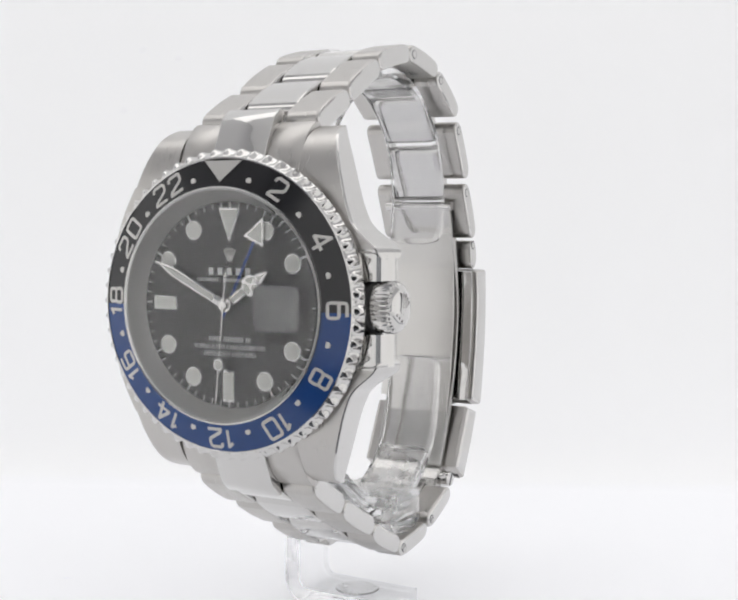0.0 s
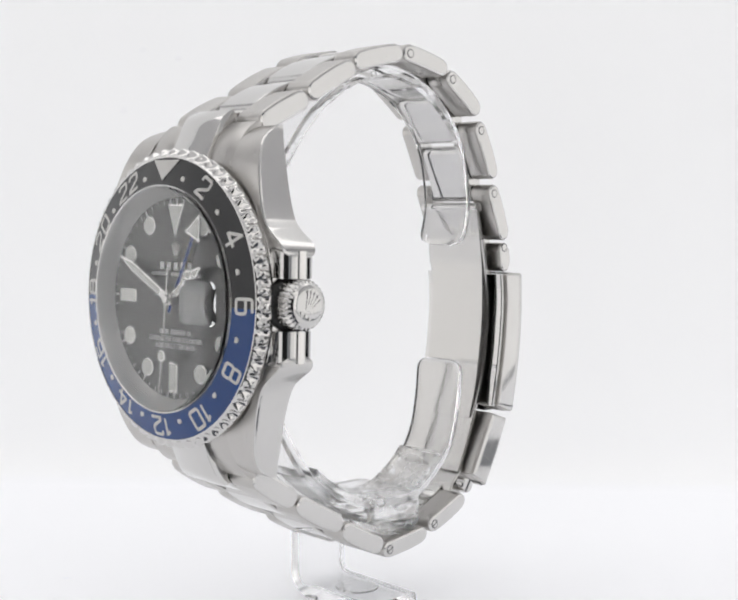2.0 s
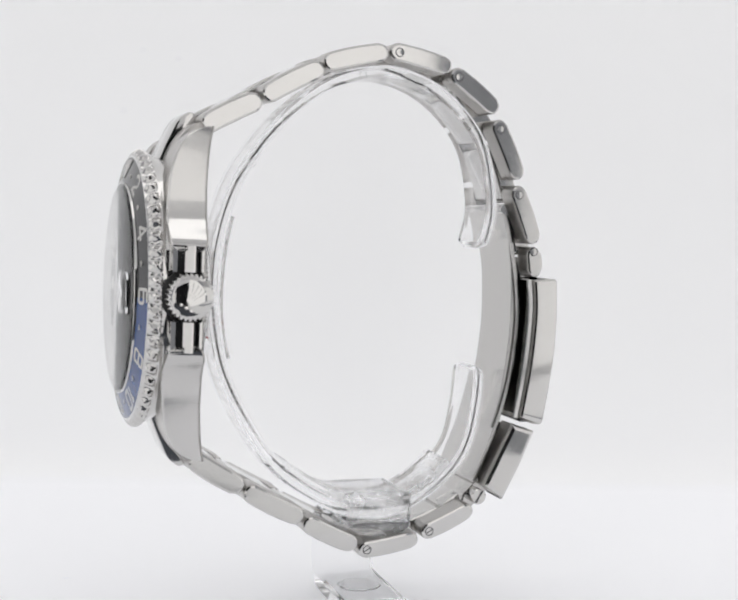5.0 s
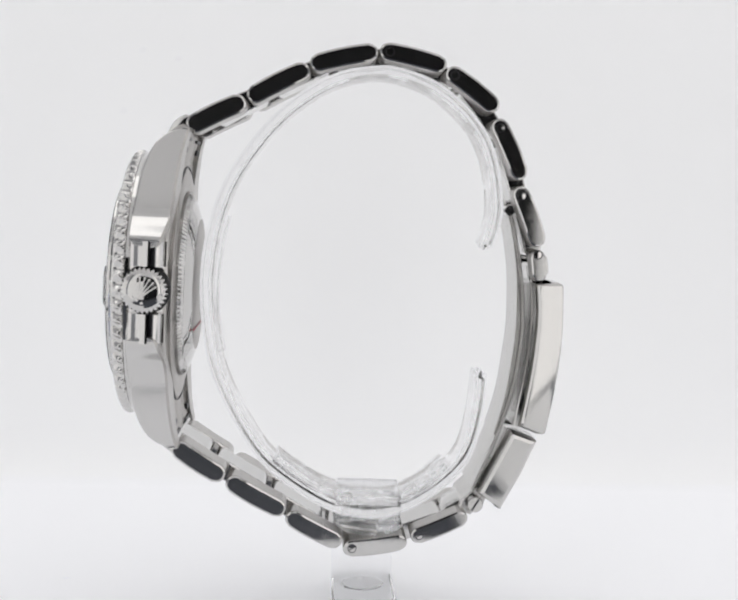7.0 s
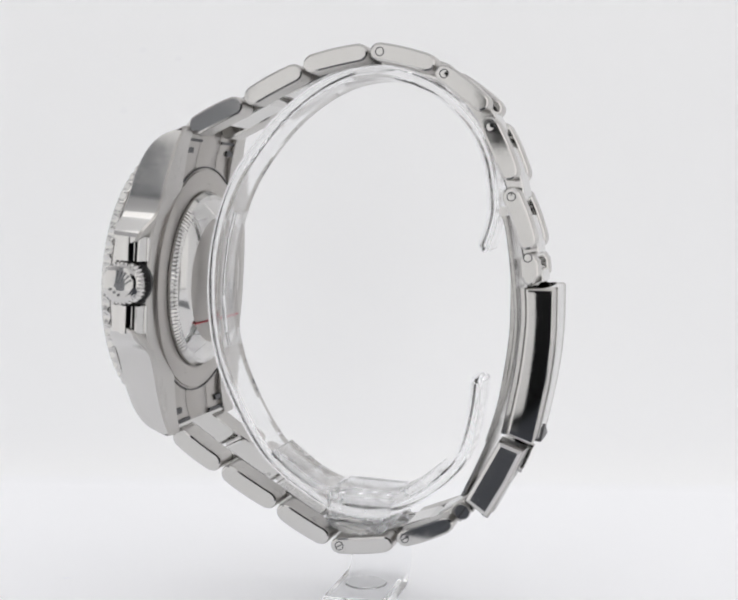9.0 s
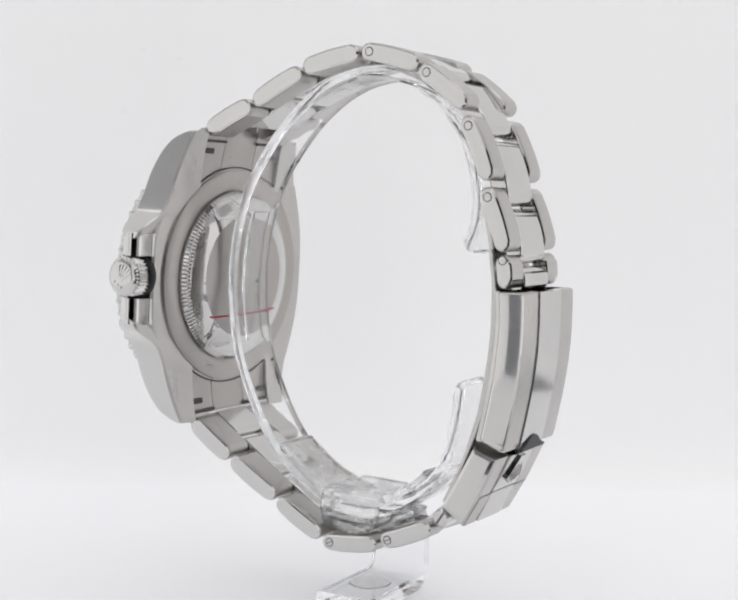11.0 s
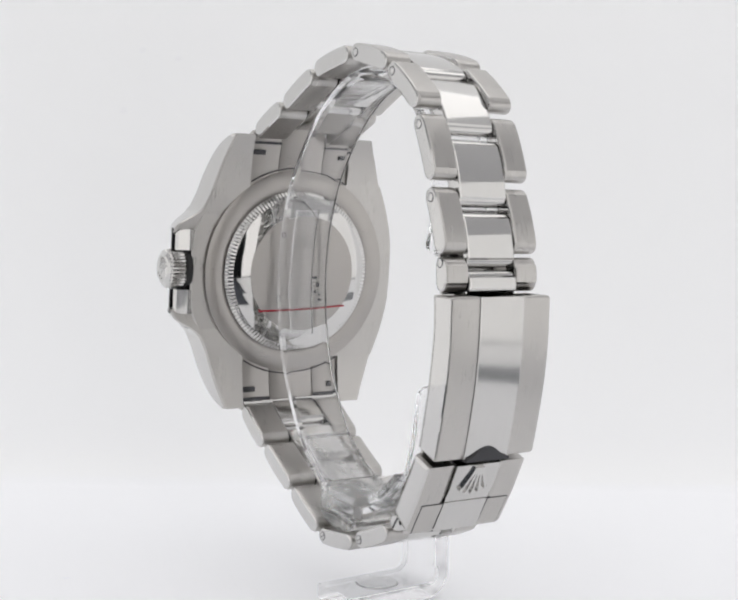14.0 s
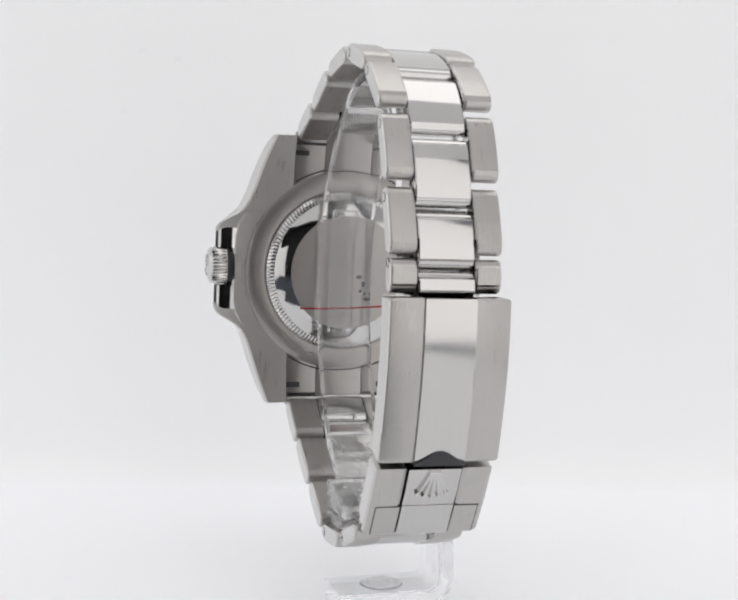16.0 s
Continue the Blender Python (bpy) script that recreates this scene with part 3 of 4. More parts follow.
def build_dial():
    bm = bmesh.new()
    lathe(bm, [(0.05, DIAL_Y), (14.5, DIAL_Y), (14.5, DIAL_Y + 0.5), (0.05, DIAL_Y + 0.5)], 96)
    dial = part("dial", bm, DIAL_BLACK, watch, "glossy black dial")
    bm = bmesh.new()
    lathe(bm, [(15.8, -0.45), (15.45, -0.45), (15.25, -0.3), (13.75, DIAL_Y - 0.02), (13.8, DIAL_Y + 0.3), (15.8, DIAL_Y + 0.3)], 96)
    part("inner_ring", bm, RHODIUM, watch, "satin steel ring sloping to the dial")
    top = DIAL_Y - 0.22

    def marker(pts, inset):
        bm = bmesh.new()
        plate(bm, pts, DIAL_Y, top, 0.1)
        m = part("hour_marker", bm, POLISHED, dial)
        cx, cz = sum(p[0] for p in pts) / len(pts), sum(p[1] for p in pts) / len(pts)
        bm = bmesh.new()
        plate(bm, [(cx + (x - cx) * inset, cz + (z - cz) * inset) for x, z in pts], top - 0.01, top - 0.06, 0.0)
        part("lume", bm, LUME, m, "off-white luminous fill")
    for h in (1, 2, 4, 5, 7, 8, 10, 11):
        (x, z), = turned([(0, 11.4)], h * 30)
        marker(disc_pts(x, z, 1.36, 28), 0.84)
    marker([(-1.8, 12.95), (1.8, 12.95), (0, 8.2)], 0.8)
    marker([(-0.92, -13.0), (0.92, -13.0), (0.92, -8.7), (-0.92, -8.7)], 0.84)
    marker([(-12.3, -0.95), (-8.4, -0.95), (-8.4, 0.95), (-12.3, 0.95)], 0.86)
    bm = bmesh.new()
    for k in range(60):
        w, a = (0.1, 12.75) if k % 5 == 0 else (0.05, 12.95)
        plate(bm, turned([(-w, a), (w, a), (w, 13.65), (-w, 13.65)], k * 6), DIAL_Y - 0.004, DIAL_Y - 0.03)
    part("minute_track", bm, PRINT, dial, "fine white minute strokes")
    bm = bmesh.new()
    for poly in fan(0.78, 0, 6.6):
        plate(bm, poly, DIAL_Y, DIAL_Y - 0.12)
    part("emblem", bm, PLATINUM, dial, "small silver fan-shaped emblem")
    bm = bmesh.new()
    # brand words as plain bars
    def bars(x0, x1, z, h, count):
        step = (x1 - x0) / count
        for k in range(count):
            a = x0 + k * step
            plate(bm, [(a, z - h / 2), (a + step * 0.5, z - h / 2), (a + step * 0.5, z + h / 2), (a, z + h / 2)], DIAL_Y, DIAL_Y - 0.03)
    bars(-3.4, 3.9, 4.45, 0.95, 5)
    bars(-5.2, -1.7, 3.3, 0.42, 10)
    bars(-1.0, 5.2, 3.3, 0.42, 16)
    bars(-3.3, -1.3, -4.6, 0.62, 5)
    bars(-0.9, 2.3, -4.6, 0.62, 10)
    bars(2.6, 3.4, -4.6, 0.62, 2)
    part("name_bars", bm, PRINT, dial, "white lines of print")
    bm = bmesh.new()
    lettering(bm, "SUPERLATIVE CHRONOMETER", 0.82, 0, -5.65, DIAL_Y - 0.02, extrude=0.012, bold=0.008)
    lettering(bm, "OFFICIALLY CERTIFIED", 0.82, 0, -6.6, DIAL_Y - 0.02, extrude=0.012, bold=0.008)
    lettering(bm, "SWISS", 0.5, -1.7, -13.75, DIAL_Y - 0.02, extrude=0.012)
    lettering(bm, "MADE", 0.5, 1.6, -13.75, DIAL_Y - 0.02, extrude=0.012)
    part("dial_print", bm, PRINT, dial, "fine white lettering")

    # hands
    def hand(name, polys, angle, y, mat, label, fills=()):
        bm = bmesh.new()
        for p in polys:
            plate(bm, turned(p, angle), y, y - 0.16, 0.03)
        h = part(name, bm, mat, watch, label)
        for p in fills:
            bm = bmesh.new()
            plate(bm, turned(p, angle), y - 0.165, y - 0.21)
            part("lume", bm, LUME, h, "off-white luminous fill")
        return h
    hand("gmt_hand", [[(-0.16, -2), (0.16, -2), (0.16, 9.6), (-0.16, 9.6)]], 25.5, 1.9, BLUE_LACQUER, "thin blue hand with a triangular tip")
    hand("gmt_hand_tip", [[(-1.75, 9.4), (0, 13.0), (1.75, 9.4)]], 25.5, 1.85, POLISHED, "triangular luminous hand tip", [[(-1.25, 9.75), (0, 12.3), (1.25, 9.75)]])
    hour = [[(-0.62, 0), (-0.62, 3.6), (0.62, 3.6), (0.62, 0)], disc_pts(0, 4.7, 1.42, 28), [(-0.6, 5.6), (-0.75, 6.2), (0, 8.1), (0.75, 6.2), (0.6, 5.6)]]
    hand("hour_hand", hour, 54.5, 1.55, POLISHED, "steel hour hand with a round luminous window",
         [[(-0.36, 1.2), (-0.36, 3.4), (0.36, 3.4), (0.36, 1.2)]] + [[(0.09, 4.95), (0.62, 5.75), (1.05, 5.1), (1.1, 4.5), (0.55, 4.52)][::1],
         [(-0.09, 4.95), (-0.55, 4.52), (-1.1, 4.5), (-1.05, 5.1), (-0.62, 5.75)], [(-0.45, 4.35), (0.45, 4.35), (0.85, 3.85), (0, 3.5), (-0.85, 3.85)], [(-0.4, 6.1), (0, 7.4), (0.4, 6.1)]])
    hand("minute_hand", [[(-0.6, -0.4), (-0.66, 9.6), (0, 12.9), (0.66, 9.6), (0.6, -0.4)]], 296.8, 1.2, POLISHED, "long steel minute hand with luminous fill", [[(-0.38, 2.0), (-0.42, 9.5), (0, 11.4), (0.42, 9.5), (0.38, 2.0)]])
    hand("second_hand", [[(-0.11, -4.6), (-0.08, 13.4), (0.08, 13.4), (0.11, -4.6)], disc_pts(0, 8.0, 0.85, 24), disc_pts(0, -4.0, 0.32, 16)], 185.2, 0.85, POLISHED, "slim steel second hand with a luminous dot", [disc_pts(0, 8.0, 0.62, 20)])
    bm = bmesh.new()
    lathe(bm, [(0.02, 0.47), (0.55, 0.52), (0.62, 0.63), (0.62, 0.95), (0.95, 0.97), (0.95, 1.7), (0.75, 1.72), (0.75, DIAL_Y), (0.02, DIAL_Y)], 32)
    part("hand_hub", bm, POLISHED, watch)
    # crystal with its magnifier
    bm = bmesh.new()
    lathe(bm, [(0.02, -0.95), (15.2, -0.95), (15.6, -0.8), (15.75, -0.6), (15.75, -0.5), (0.02, -0.5)], 96)
    bmesh.ops.remove_doubles(bm, verts=bm.verts, dist=0.05)
    crystal = part("crystal", bm, CRYSTAL, watch, "clear flat sapphire crystal")
    crystal.visible_shadow = False
    bm = bmesh.new()
    w, h, r, loops = 3.7, 3.05, 1.3, []
    for f, y in [(1.0, -0.98), (1.0, -1.45), (0.985, -1.53)] + [(0.97 - 0.11 * k, -1.55 - 0.5 * (1 - (1 - k / 8.5) ** 2)) for k in range(9)]:
        loop = []
        for cx, cz, a0 in ((1, 1, 0), (1, -1, 90), (-1, -1, 180), (-1, 1, 270)):
            for k in range(7):
                a = radians(a0 + 15 * k)
                loop.append((9.8 + f * (cx * (w - r) + r * math.sin(a)), y, f * (cz * (h - r) + r * math.cos(a))))
        loops.append(loop)
    rings(bm, loops)
    lens = part("magnifier", bm, LENS, crystal, "raised rounded magnifying lens")
    lens.visible_shadow = False


def build_crown():
    cy, cz = 5.85, 0.35
    bm = bmesh.new()
    lathe(bm, [(0.05, 20.45), (3.5, 20.45), (3.62, 20.6), (3.62, 21.3), (3.4, 21.45), (0.05, 21.45)], 40, "x", (0, cy, cz))
    part("gasket", bm, GASKET, watch, "black ring behind the crown")
    bm = bmesh.new()
    K, S = 30, 6
    rows = [(0.05, 20.9, 0), (3.0, 20.9, 0), (3.25, 21.0, 0.5), (3.4, 21.25, 1), (3.42, 23.9, 1), (3.3, 24.25, 0.7), (2.95, 24.5, 0.0), (2.75, 24.62, 0), (2.65, 24.72, 0), (2.0, 24.9, 0), (1.0, 25.0, 0), (0.05, 25.02, 0)]
    loops = []
    for r, x, d in rows:
        loop = []
        for i in range(K * S):
            u = 2 * math.pi * i / (K * S)
            rr = r - d * 0.38 * (0.5 - 0.5 * math.cos(2 * math.pi * i / S))
            loop.append((x, cy + rr * math.sin(u), cz + rr * math.cos(u)))
        loops.append(loop)
    rings(bm, loops)
    crown = part("crown", bm, POLISHED, watch, "fluted steel winding crown", 30)
    bm = bmesh.new()
    for poly in fan(1.2, 0, 0.4):
        slab(bm, [(cy - (a * 0.87 - b * 0.5), cz + a * 0.5 + b * 0.87) for a, b in poly], 24.7, 25.07, 0.0)
    for k in (-0.8, 0, 0.8):
        slab(bm, [(cy - ((k + u) * 0.87 - (-1.55 + v) * 0.5), cz + (k + u) * 0.5 + (-1.55 + v) * 0.87) for u, v in disc_pts(0, 0, 0.22, 10)], 24.7, 25.06, 0.0)
    part("crown_emblem", bm, POLISHED, crown, "raised fan-shaped emblem")


def build_back():
    bm = bmesh.new()
    lathe(bm, [(0.05, 8.5), (18.3, 8.5), (18.3, 9.14), (18.2, 9.2), (15.3, 9.32), (14.9, 9.2), (14.9, 9.0), (0.05, 9.0)], 96)
    back = part("case_back", bm, SATIN, watch, "satin steel screw-in case back")
    bm = bmesh.new()
    N = 136
    loops = []
    for r, y, d in ((14.75, 9.0, 1), (14.75, 9.7, 1), (14.2, 10.3, 1), (13.3, 10.5, 0), (13.0, 9.0, 0)):
        loop = []
        for i in range(N * 4):
            u = 2 * math.pi * i / (N * 4)
            rr = r - (0.1 * d if (i % 4) in (1, 2) else 0)
            loop.append((rr * math.sin(u), y - (0.1 * d if (i % 4) in (1, 2) and y > 10 else 0), rr * math.cos(u)))
        loops.append(loop)
    rings(bm, loops, cap=False)
    part("fluted_ring", bm, POLISHED, back, "finely fluted steel ring", 25)
    bm = bmesh.new()
    lathe(bm, [(13.4, 10.2), (13.4, 10.5), (12.6, 10.85), (11.6, 11.2), (10.7, 11.45), (10.5, 11.5), (10.5, 10.2)], 96)
    part("polished_ring", bm, POLISHED, back, "polished sloping ring")
    bm = bmesh.new()
    lathe(bm, [(10.55, 11.3), (10.5, 11.52), (6, 11.6), (0.05, 11.62), (0.05, 11.3)], 96)
    part("centre_disc", bm, SATIN, back, "satin steel centre of the case back")
    bm = bmesh.new()
    band(bm, [(8.6, -6.75), (4, -6.7), (-2, -6.5), (-9.0, -6.1)], 0.3, 11.64, 11.75, "y")
    part("red_line", bm, RED_INK, back, "thin red line on protective film")
    bm = bmesh.new()
    for x, z, w, h in ((-2.1, -0.8, 1.1, 0.5), (-2.9, -2.1, 0.6, 0.9), (-2.4, -3.4, 0.5, 0.6), (-3.4, -4.9, 0.6, 0.6), (-3.3, -3.9, 0.35, 0.5)):
        plate(bm, [(x - w / 2, z - h / 2), (x + w / 2, z - h / 2), (x + w / 2, z + h / 2), (x - w / 2, z + h / 2)], 11.64, 11.72)
    part("film_marks", bm, DARK_INK, back, "small dark marks on protective film")


# outer links from the upper lugs over the top and down to the clasp, then up from the clasp to the lower lugs: ends in (y, z)
UPPER = [((9.9, 24.7), (18.1, 29.1)), ((19.0, 29.7), (27.6, 34.55)), ((28.3, 35.3), (38.0, 37.75)), ((38.9, 38.05), (48.7, 36.15)), ((49.4, 35.5), (57.1, 30.1)),
         ((57.4, 28.2), (61.7, 19.6)), ((61.4, 17.9), (65.1, 9.3)), ((64.9, 8.3), (65.6, 3.7))]
LOWER = [((55.9, -34.3), (47.7, -38.1)), ((46.5, -38.75), (37.0, -40.3)), ((36.1, -39.3), (27.8, -35.3)), ((27.0, -34.5), (18.2, -30.0)), ((17.3, -29.4), (9.6, -24.8))]
PINNED = (3, 4, 5, 6, 7)
MID = 4.25


def along(a, b, k):
    return (a[0] + (b[0] - a[0]) * k, a[1] + (b[1] - a[1]) * k)


def build_bracelet():
    def chain(rows, widths, thick, pins, slots):
        for i, (a, b) in enumerate(rows):
            hw = widths[i]
            # middle link, shifted along by a third
            if i + 1 < len(rows):
                c, d = along(a, b, 0.36), along(*rows[i + 1], 0.28)
            else:
                c, d = along(a, b, 0.36), along(a, b, 1.25)
            p, q = (a, b), (c, d)
            bm = bmesh.new()
            slab(bm, link_outline(*q, thick[i] - 0.15, 0.55, 0.1), -MID, MID, 0.25)
            mid = part("middle_link", bm, POLISHED, watch, "polished middle link", 16)
            for s in (1, -1):
                bm = bmesh.new()
                slab(bm, link_outline(along(*p, -0.033), along(*p, 1.033), thick[i] + 0.1, 0.35, 0.1, 1.1), s * (MID + 0.07), s * hw, 0.36)
                faces_by_side(bm)
                part("side_link", bm, [BRUSHED, POLISHED], mid, "side link with brushed face and polished edge", 16)
            for k, store in (("pin", pins), ("screw", slots)):
                if i in store:
                    y, z = along(a, b, 0.13 if k == "pin" else 0.88)
                    bm = bmesh.new()
                    lathe(bm, [(0.72, hw - 0.1), (0.72, hw + 0.015), (0.58, hw + 0.015), (0.58, hw - 0.1)], 24, "x", (0, y, z))
                    part("pin_rim", bm, JOINT_SHADE, mid)
                    bm = bmesh.new()
                    lathe(bm, [(0.02, hw - 0.2), (0.58, hw - 0.2), (0.57, hw + 0.05), (0.02, hw + 0.07)], 24, "x", (0, y, z))
                    part(k, bm, POLISHED, mid)
                    if k == "screw":
                        bm = bmesh.new()
                        slab(bm, [(y - 0.5, z - 0.22), (y - 0.42, z - 0.34), (y + 0.5, z + 0.22), (y + 0.42, z + 0.34)], hw, hw + 0.09, 0.0)
                        part("screw_slot", bm, JOINT_SHADE, mid)
    chain(UPPER, [9.75, 9.45, 9.15, 8.9, 8.7, 8.55, 8.45, 8.35], [3.0, 2.9, 2.85, 2.75, 2.75, 2.7, 2.7, 2.5], PINNED, ())
    chain(LOWER, [8.7, 8.9, 9.2, 9.5, 9.75], [2.6, 2.6, 2.8, 2.9, 3.0], (), (0, 1))


def build_clasp():
    outer = smooth_path([(69.25, 3.3), (69.55, -3), (69.4, -8.5), (68.75, -14.3), (67.75, -20.6)], 4)
    inner = smooth_path([(64.0, 3.1), (64.45, -2), (64.1, -9), (63.4, -14.5), (62.6, -19.5)], 4)

    def centre_band():
        bm = bmesh.new()
        loops = []
        for (yo, zo), (yi, zi) in zip(outer, inner):
            loops.append([(3.95, yo - 1.0, zo), (3.95, yo + 0.06, zo), (3.9, yo + 0.16, zo), (3.8, yo + 0.2, zo), (1.2, yo + 0.22, zo),
                          (-1.2, yo + 0.22, zo), (-3.8, yo + 0.2, zo), (-3.9, yo + 0.16, zo), (-3.95, yo + 0.06, zo), (-3.95, yo - 1.0, zo)])
        rings(bm, loops)
        part("clasp_centre", bm, CLASP_STEEL, watch, "raised polished middle band of the clasp", 20)
    centre_band()
    # sides as walls of a hollow cover
    for s in (1, -1):
        bm = bmesh.new()
        loops = []
        e = 0.45
        pts = [(o[0], o[1], i[0], i[1]) for o, i in zip(outer, inner)]

        def between(p, q, k):
            return [u + (v - u) * k for u, v in zip(p, q)]
        rows = [(pts[0], 0.4), (between(pts[0], pts[1], 0.1), 0.16), (between(pts[0], pts[1], 0.25), 0.04), (between(pts[0], pts[1], 0.4), 0.0)]
        rows += [(p, 0.0) for p in pts[1:-1]]
        rows += [(between(pts[-1], pts[-2], 0.4), 0.0), (between(pts[-1], pts[-2], 0.25), 0.04), (between(pts[-1], pts[-2], 0.1), 0.16), (pts[-1], 0.4)]
        for (yo, zo, yi, zi), g in rows:
            x, y = 9.1 - g, yo - g * 0.7
            loops.append([(s * 8.0, yi + 1.0, zi), (s * (x - e), yi + 1.0, zi), (s * (x - e * 0.3), yi + 1.0 + e * 0.3, zi), (s * x, yi + 1.0 + e, zi), (s * x, y - e, zo), (s * (x - 0.1 * e), y - 0.55 * e, zo), (s * (x - 0.3 * e), y - 0.28 * e, zo), (s * (x - 0.6 * e), y - 0.08 * e, zo), (s * (x - e), y, zo),
                          (s * 3.98, y - 0.05, zo), (s * 3.98, yo - 1.2, zo), (s * 8.0, yo - 1.4, zo)])
        rings(bm, loops)
        faces_by_side(bm, 0.8)
        part("clasp_side", bm, [BRUSHED, POLISHED], watch, "brushed side band of the clasp with polished flank", 16)
    # inner frame
    bm = bmesh.new()
    path = [(y + 0.5, z) for y, z in inner]
    band(bm, path, 0.85, -8.5, 8.5)
    part("clasp_frame", bm, POLISHED, watch, "thin inner frame of the clasp")
    # lower flap: body, raised lid and thumb catch
    quad = [(66.55, -21.75), (64.3, -27.2), (61.4, -32.9), (57.7, -30.5), (60.2, -25.3), (62.5, -20.5)]
    for s in (1, -1):
        bm = bmesh.new()
        slab(bm, quad, s * 4.05, s * 9.0, 0.75)
        faces_by_side(bm, 0.8)
        part("flap_side", bm, [BRUSHED, POLISHED], watch, "brushed side of the locking flap", 16)
    lid = [(66.7, -21.9), (65.2, -25.6), (63.9, -28.0), (60.4, -26.2), (62.5, -20.9)]
    bm = bmesh.new()
    slab(bm, lid, -4.0, 4.0, 0.06)
    cover = part("flap_lid", bm, CLASP_STEEL, watch, "polished flap lid with raised emblem", 16)
    bm = bmesh.new()
    slab(bm, [(64.0, -28.1), (61.7, -33.05), (58.0, -31.0), (60.3, -26.4)], -4.0, 4.0, 0.15)
    part("flap_catch", bm, CLASP_STEEL, watch, "polished lower catch of the flap", 16)
    # lower corner panels let into the flap sides, each with a dark seam round it
    for s in (1, -1):
        for name, mat, x0, x1, g, lift, words in (("flap_seam", JOINT_SHADE, 4.1, 8.0, 0.0, 0.03, "dark seam round the corner panel"), ("flap_corner", BRUSHED, 4.22, 7.84, 0.16, 0.09, "brushed corner panel of the flap")):
            bm = bmesh.new()
            top, foot = (63.85, -28.1), (61.35, -33.0)
            a, b = along(top, foot, g / 5.5), foot
            n = (0.89 * lift, -0.455 * lift)
            slab(bm, [(a[0] + n[0], a[1] + n[1]), (b[0] + n[0], b[1] + n[1]), (b[0] - 0.9, b[1] + 0.45), (a[0] - 0.9, a[1] + 0.45)], s * x0, s * x1, 0.03)
            part(name, bm, mat, watch, words, 20)
    # emblem standing on the lid
    bm = bmesh.new()
    ty, tz = -0.36, -0.93
    ny, nz = 0.93, -0.36
    loops = []
    for poly in fan(2.1, 0, 0.1):
        lo, hi = [], []
        for a, b in poly:
            s = 2.3 + b
            y, z = 66.65 + ty * s, -21.9 + tz * s
            lo.append((-a, y - ny * 0.3, z - nz * 0.3))
            hi.append((-a, y + ny * 0.45, z + nz * 0.45))
        rings(bm, [lo, hi])
    part("flap_emblem", bm, POLISHED, cover, "raised fan-shaped emblem")
    # thumb recess, its shade painted as a near-black arch
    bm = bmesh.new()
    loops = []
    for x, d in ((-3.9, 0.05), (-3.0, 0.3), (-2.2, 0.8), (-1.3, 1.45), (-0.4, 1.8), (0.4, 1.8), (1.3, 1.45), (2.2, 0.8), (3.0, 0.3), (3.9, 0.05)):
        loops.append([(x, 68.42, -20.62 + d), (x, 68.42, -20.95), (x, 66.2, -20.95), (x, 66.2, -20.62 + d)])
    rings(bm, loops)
    part("thumb_recess", bm, JOINT_SHADE, watch, "thumb recess under the clasp edge, its shade painted dark")
    # folding blades inside
    bm = bmesh.new()
    band(bm, smooth_path([(60.4, 14.4), (61.3, 11.5), (62.2, 7), (62.7, 3), (62.95, -4), (62.5, -10), (61.7, -16), (60.3, -21.5)], 4), 0.75, -5.9, 5.9)
    part("folding_blade", bm, [BLADE], watch, "smooth polished folding blade")
    bm = bmesh.new()
    band(bm, smooth_path([(61.9, 9.0), (63.0, 3), (63.6, -4), (62.9, -12), (61.6, -18), (59.6, -24), (57.0, -30.4)], 4), 0.6, -6.4, 6.4)
    part("folding_blade", bm, [BLADE], watch, "smooth polished folding blade")
    bm = bmesh.new()
    lathe(bm, [(0.02, -6.3), (0.8, -6.3), (0.8, 6.3), (0.02, 6.3)], 20, "x", (0, 60.5, 14.4))
    part("hinge", bm, POLISHED, watch)
    bm = bmesh.new()
    slab(bm, link_outline((58.2, -32.0), (52.7, -35.6), 2.4, 0.1, 0.1), -MID, MID, 0.2)
    part("middle_link", bm, POLISHED, watch, "polished middle link")
    bm = bmesh.new()
    lathe(bm, [(0.02, -7.6), (1.15, -7.6), (1.3, -7.4), (1.3, 7.9), (1.15, 8.1), (0.02, 8.1)], 24, "x", (0, 57.4, -32.5))
    h = part("hinge", bm, POLISHED, watch)
    bm = bmesh.new()
    slab(bm, [(59.3, -28.6), (57.0, -30.6), (55.4, -32.2), (55.0, -33.7), (56.9, -34.6), (59.0, -32.6), (60.4, -29.3)], -6.3, 6.3, 0.25)
    part("clasp_knuckle", bm, BLADE, watch, "steel knuckle joining the blade to the bracelet", 20)
    bm = bmesh.new()
    slab(bm, [(56.75, -33.35), (57.0, -33.5), (58.1, -31.65), (57.85, -31.5)], 8.0, 8.16, 0.0)
    part("screw_slot", bm, JOINT_SHADE, h)


build_case()
build_bezel()
build_dial()
build_crown()
build_back()
build_bracelet()
build_clasp()
for piece in watch.children:
    if piece.name.split(".")[0] in ("bezel", "dial", "inner_ring", "gmt_hand", "gmt_hand_tip", "hour_hand", "minute_hand", "second_hand", "hand_hub", "crystal"):
        piece.location.x = 0.3 * MM
    if piece.name == "case_back":
        piece.location.x = -0.2 * MM
    if piece.name in ("crown", "gasket"):
        piece.location.x = -0.12 * MM

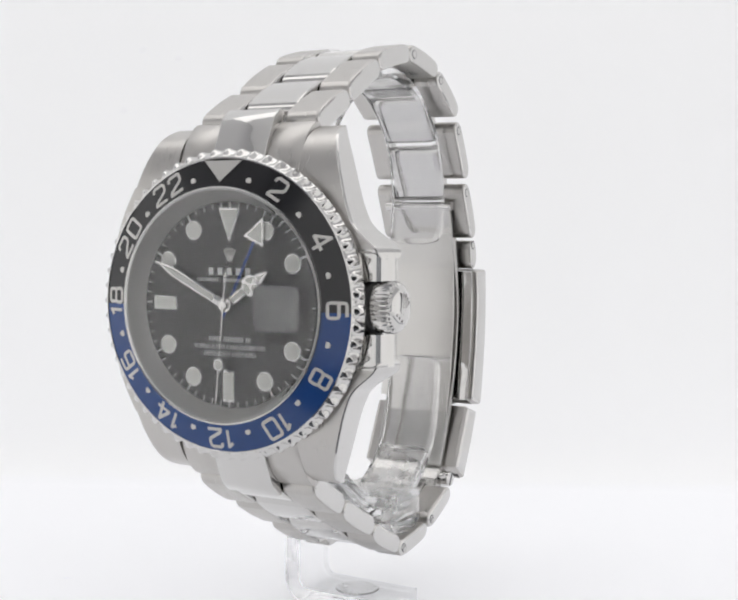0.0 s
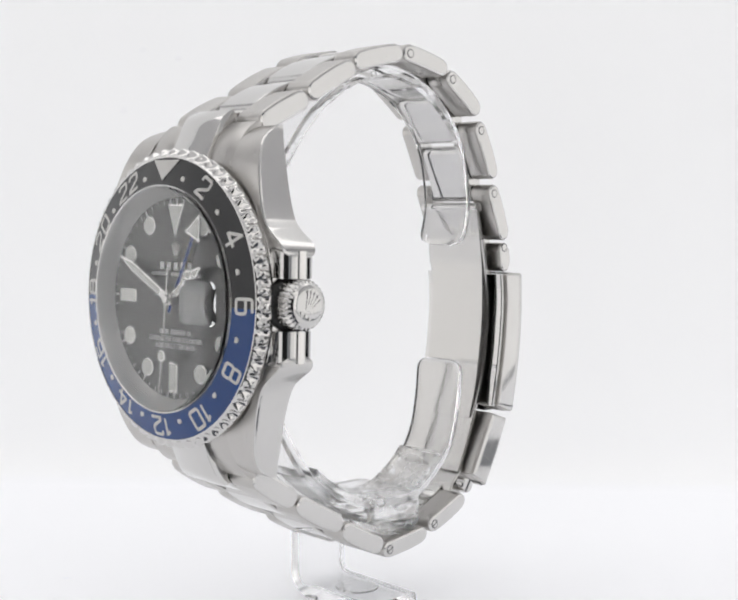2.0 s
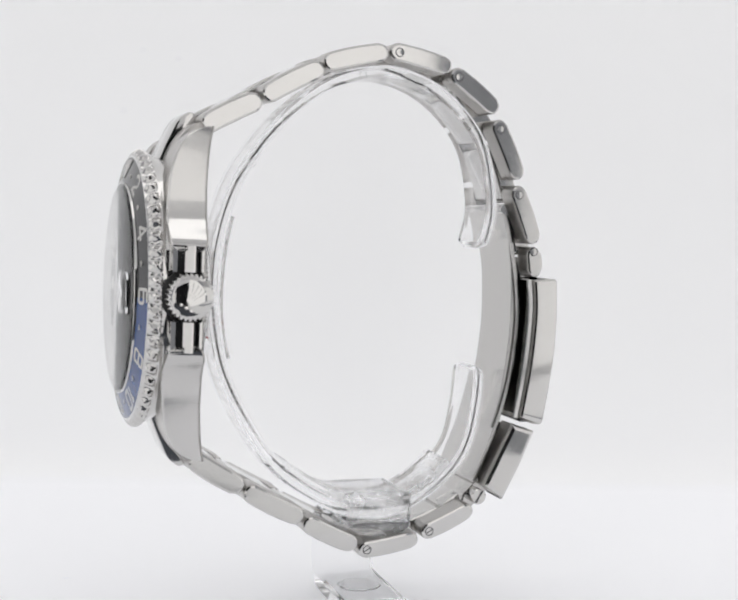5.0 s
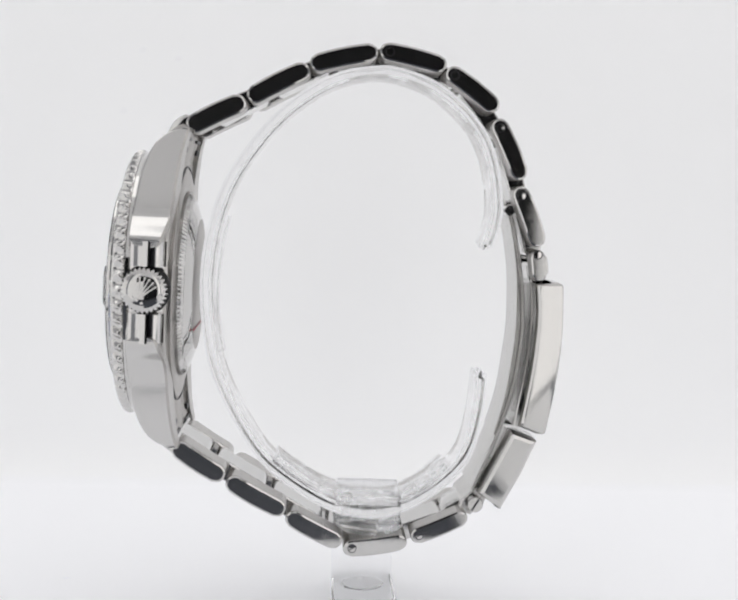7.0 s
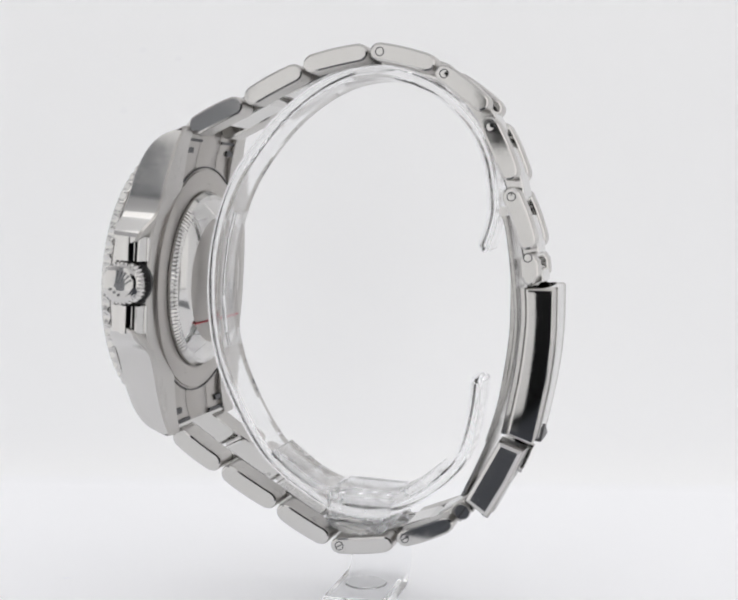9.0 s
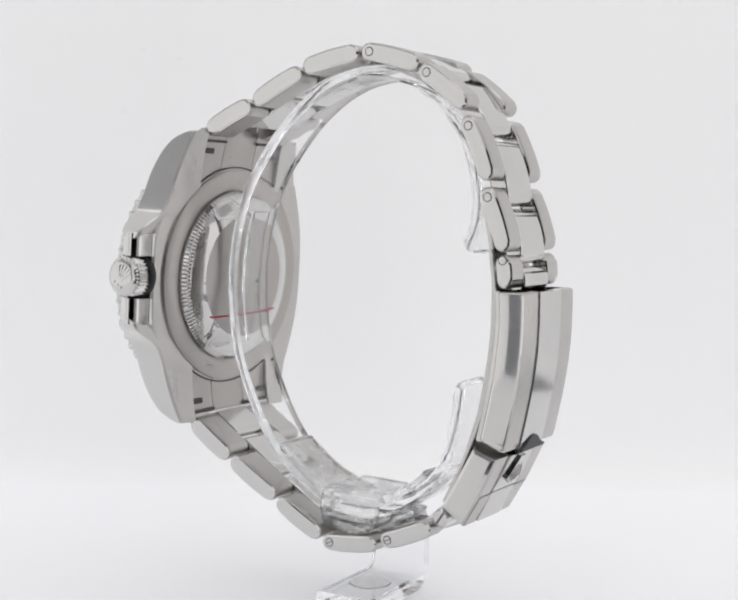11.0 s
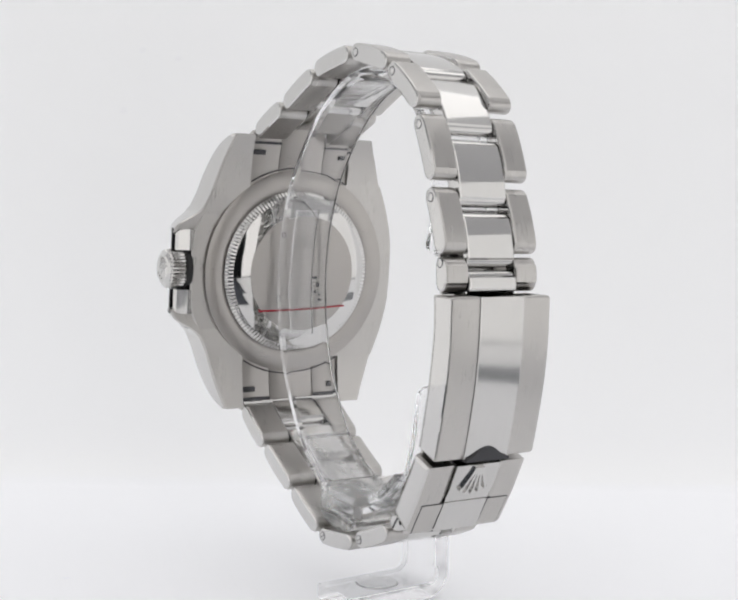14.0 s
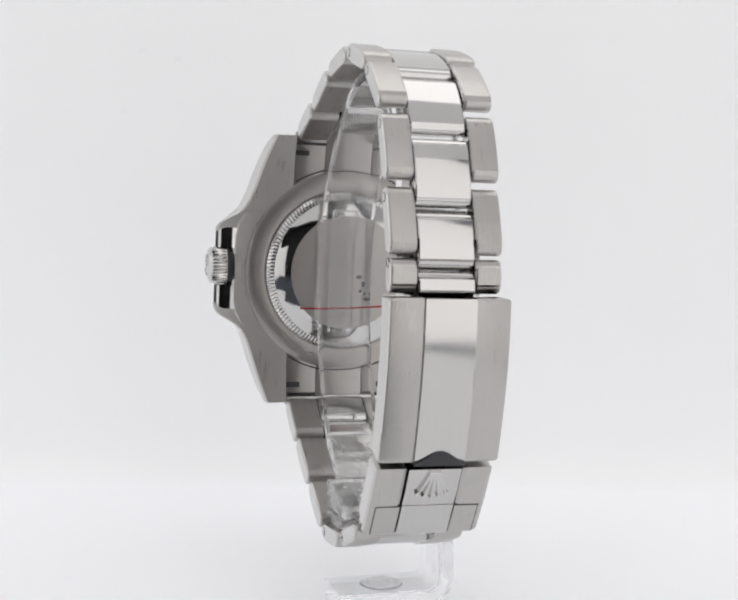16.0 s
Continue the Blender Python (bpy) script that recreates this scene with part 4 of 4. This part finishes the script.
# ---- the acrylic stand ----
stand = tagged(new("display_stand"), "clear acrylic watch stand with a C-shaped cuff on a bent foot", "display stand")
TILT = pose(0, 0, 0, -2.2, -1.53, 0)
CUFF = [(57.0, 7.9), (58.1, 11.6), (58.4, 15.6), (56.9, 22.9), (53.6, 28.3), (48.1, 32.8), (42.1, 34.9), (36.9, 35.0), (30.3, 32.7), (23.9, 27.8), (19.0, 21.7), (15.6, 15.6), (13.5, 8.1), (12.9, 0.6),
        (13.6, -6.8), (15.3, -13.5), (18.6, -20.2), (22.6, -26.1), (26.5, -29.7), (32.8, -33.5), (37, -34.8), (42, -35.0), (46.4, -33.7), (51.6, -30.2), (55.6, -25.4), (57.2, -18.5), (57.6, -11.6)]


def build_stand():
    bm = bmesh.new()
    band(bm, even([(y + 0.15, z) for y, z in smooth_path(CUFF, 4)], 0.35), 1.9, -4.1, 5.5, round_ends=True, soft=0.24)
    part("cuff", bm, ACRYLIC, stand, "C-shaped clear acrylic strip")

    # small round dimples along the edge of the strip
    for y, z in ((18.0, 19.6), (14.0, 7.0), (13.3, -4.3), (35.4, 34.3), (55.2, 26.4)):
        bm = bmesh.new()
        lathe(bm, [(0.62, 5.4), (0.62, 5.56), (0.5, 5.58), (0.5, 5.4)], 20, "x", (0, y + 0.15, z))
        part("dimple", bm, ACRYLIC, stand, "small round mark in the acrylic edge")

    def level(bm):
        bmesh.ops.translate(bm, vec=(3, -40.5, 49.9), verts=bm.verts)
        bmesh.ops.transform(bm, matrix=TILT.inverted(), verts=bm.verts)
        bmesh.ops.translate(bm, vec=(-3, 40.5, -49.9), verts=bm.verts)
    # arm bent down and back as a foot, level with the floor
    path = [(-5.4, -37.6), (-7.3, -37.6)]
    for q in range(10, 91, 10):
        path.append((-7.3 - 3.2 * math.sin(radians(q)), -40.8 + 3.2 * math.cos(radians(q))))
    path += [(-10.5, -46.5)]
    for q in range(10, 91, 10):
        path.append((-7.3 - 3.2 * math.cos(radians(q)), -46.7 - 3.2 * math.sin(radians(q))))
    path += [(7.6, -49.9)]
    bm = bmesh.new()
    band(bm, path, 2.8, 35.4, 45.8, "y")
    level(bm)
    part("bent_foot", bm, ACRYLIC, stand, "bent clear acrylic foot")
    bm = bmesh.new()
    bmesh.ops.create_cone(bm, segments=40, radius1=3.6, radius2=3.4, depth=0.14, cap_ends=True)
    bmesh.ops.translate(bm, vec=(-0.8, 40.5, -48.43), verts=bm.verts)
    level(bm)
    part("adhesive_pad", bm, SCUFFED, stand, "round clear adhesive pad on the foot")
    # cradle with a rounded underside below the cuff
    poly = [(35.4, -36.1)] + [(40.6 - 5.2 * math.cos(radians(a)), -36.25 - 2.05 * math.sin(radians(a))) for a in range(0, 181, 12)] + [(45.8, -36.1)]
    bm = bmesh.new()
    slab(bm, poly, -9.4, 8.0, 0.25)
    part("cradle", bm, SCUFFED, stand, "clear acrylic cradle with rounded underside")
    for z0, z1, lo, hi in ((-36.0, -33.5, 6.15, 8.0), (-33.45, -32.0, -5.8, 8.0)):
        bm = bmesh.new()
        slab(bm, [(35.4, z0), (45.6, z0 + 0.15), (45.6, z1 + 0.15), (35.4, z1)], lo, hi, 0.25)
        part("block", bm, SCUFFED, stand, "clear acrylic block")
    bm = bmesh.new()
    band(bm, smooth_path([(15.9, 11.5), (15.05, 7.3), (14.6, 2.5), (14.55, -2.5), (15.05, -6.6), (15.9, -10.4)], 3), 0.8, -0.4, 4.0, soft=0.2)
    part("pad", bm, ACRYLIC, stand, "narrow clear strip lining the cuff behind the case")
    for path in ([(25.2, -26.9), (28.4, -29.2), (32.0, -31.3), (35.0, -32.4)], [(46.0, -32.3), (49.4, -30.2), (52.8, -27.0)]):
        bm = bmesh.new()
        band(bm, smooth_path(path, 3), 1.3, -3.3, 5.6, soft=0.2)
        part("pad", bm, SCUFFED, stand, "short clear strip lining the cuff")


build_stand()


# ---- movement ----
def motions():
    rest = pose(-0.00252495, -0.04024114, -0.01887418, 0, 0, 0) @ TILT
    rows = []
    for k in range(33):
        t = k * 0.5
        rows.append((t, pose(0, 0, EYE_H, 0, 0, -28.45 - 8.4819 * t) @ rest))
    walk(watch, rows)
    walk(stand, rows)


motions()
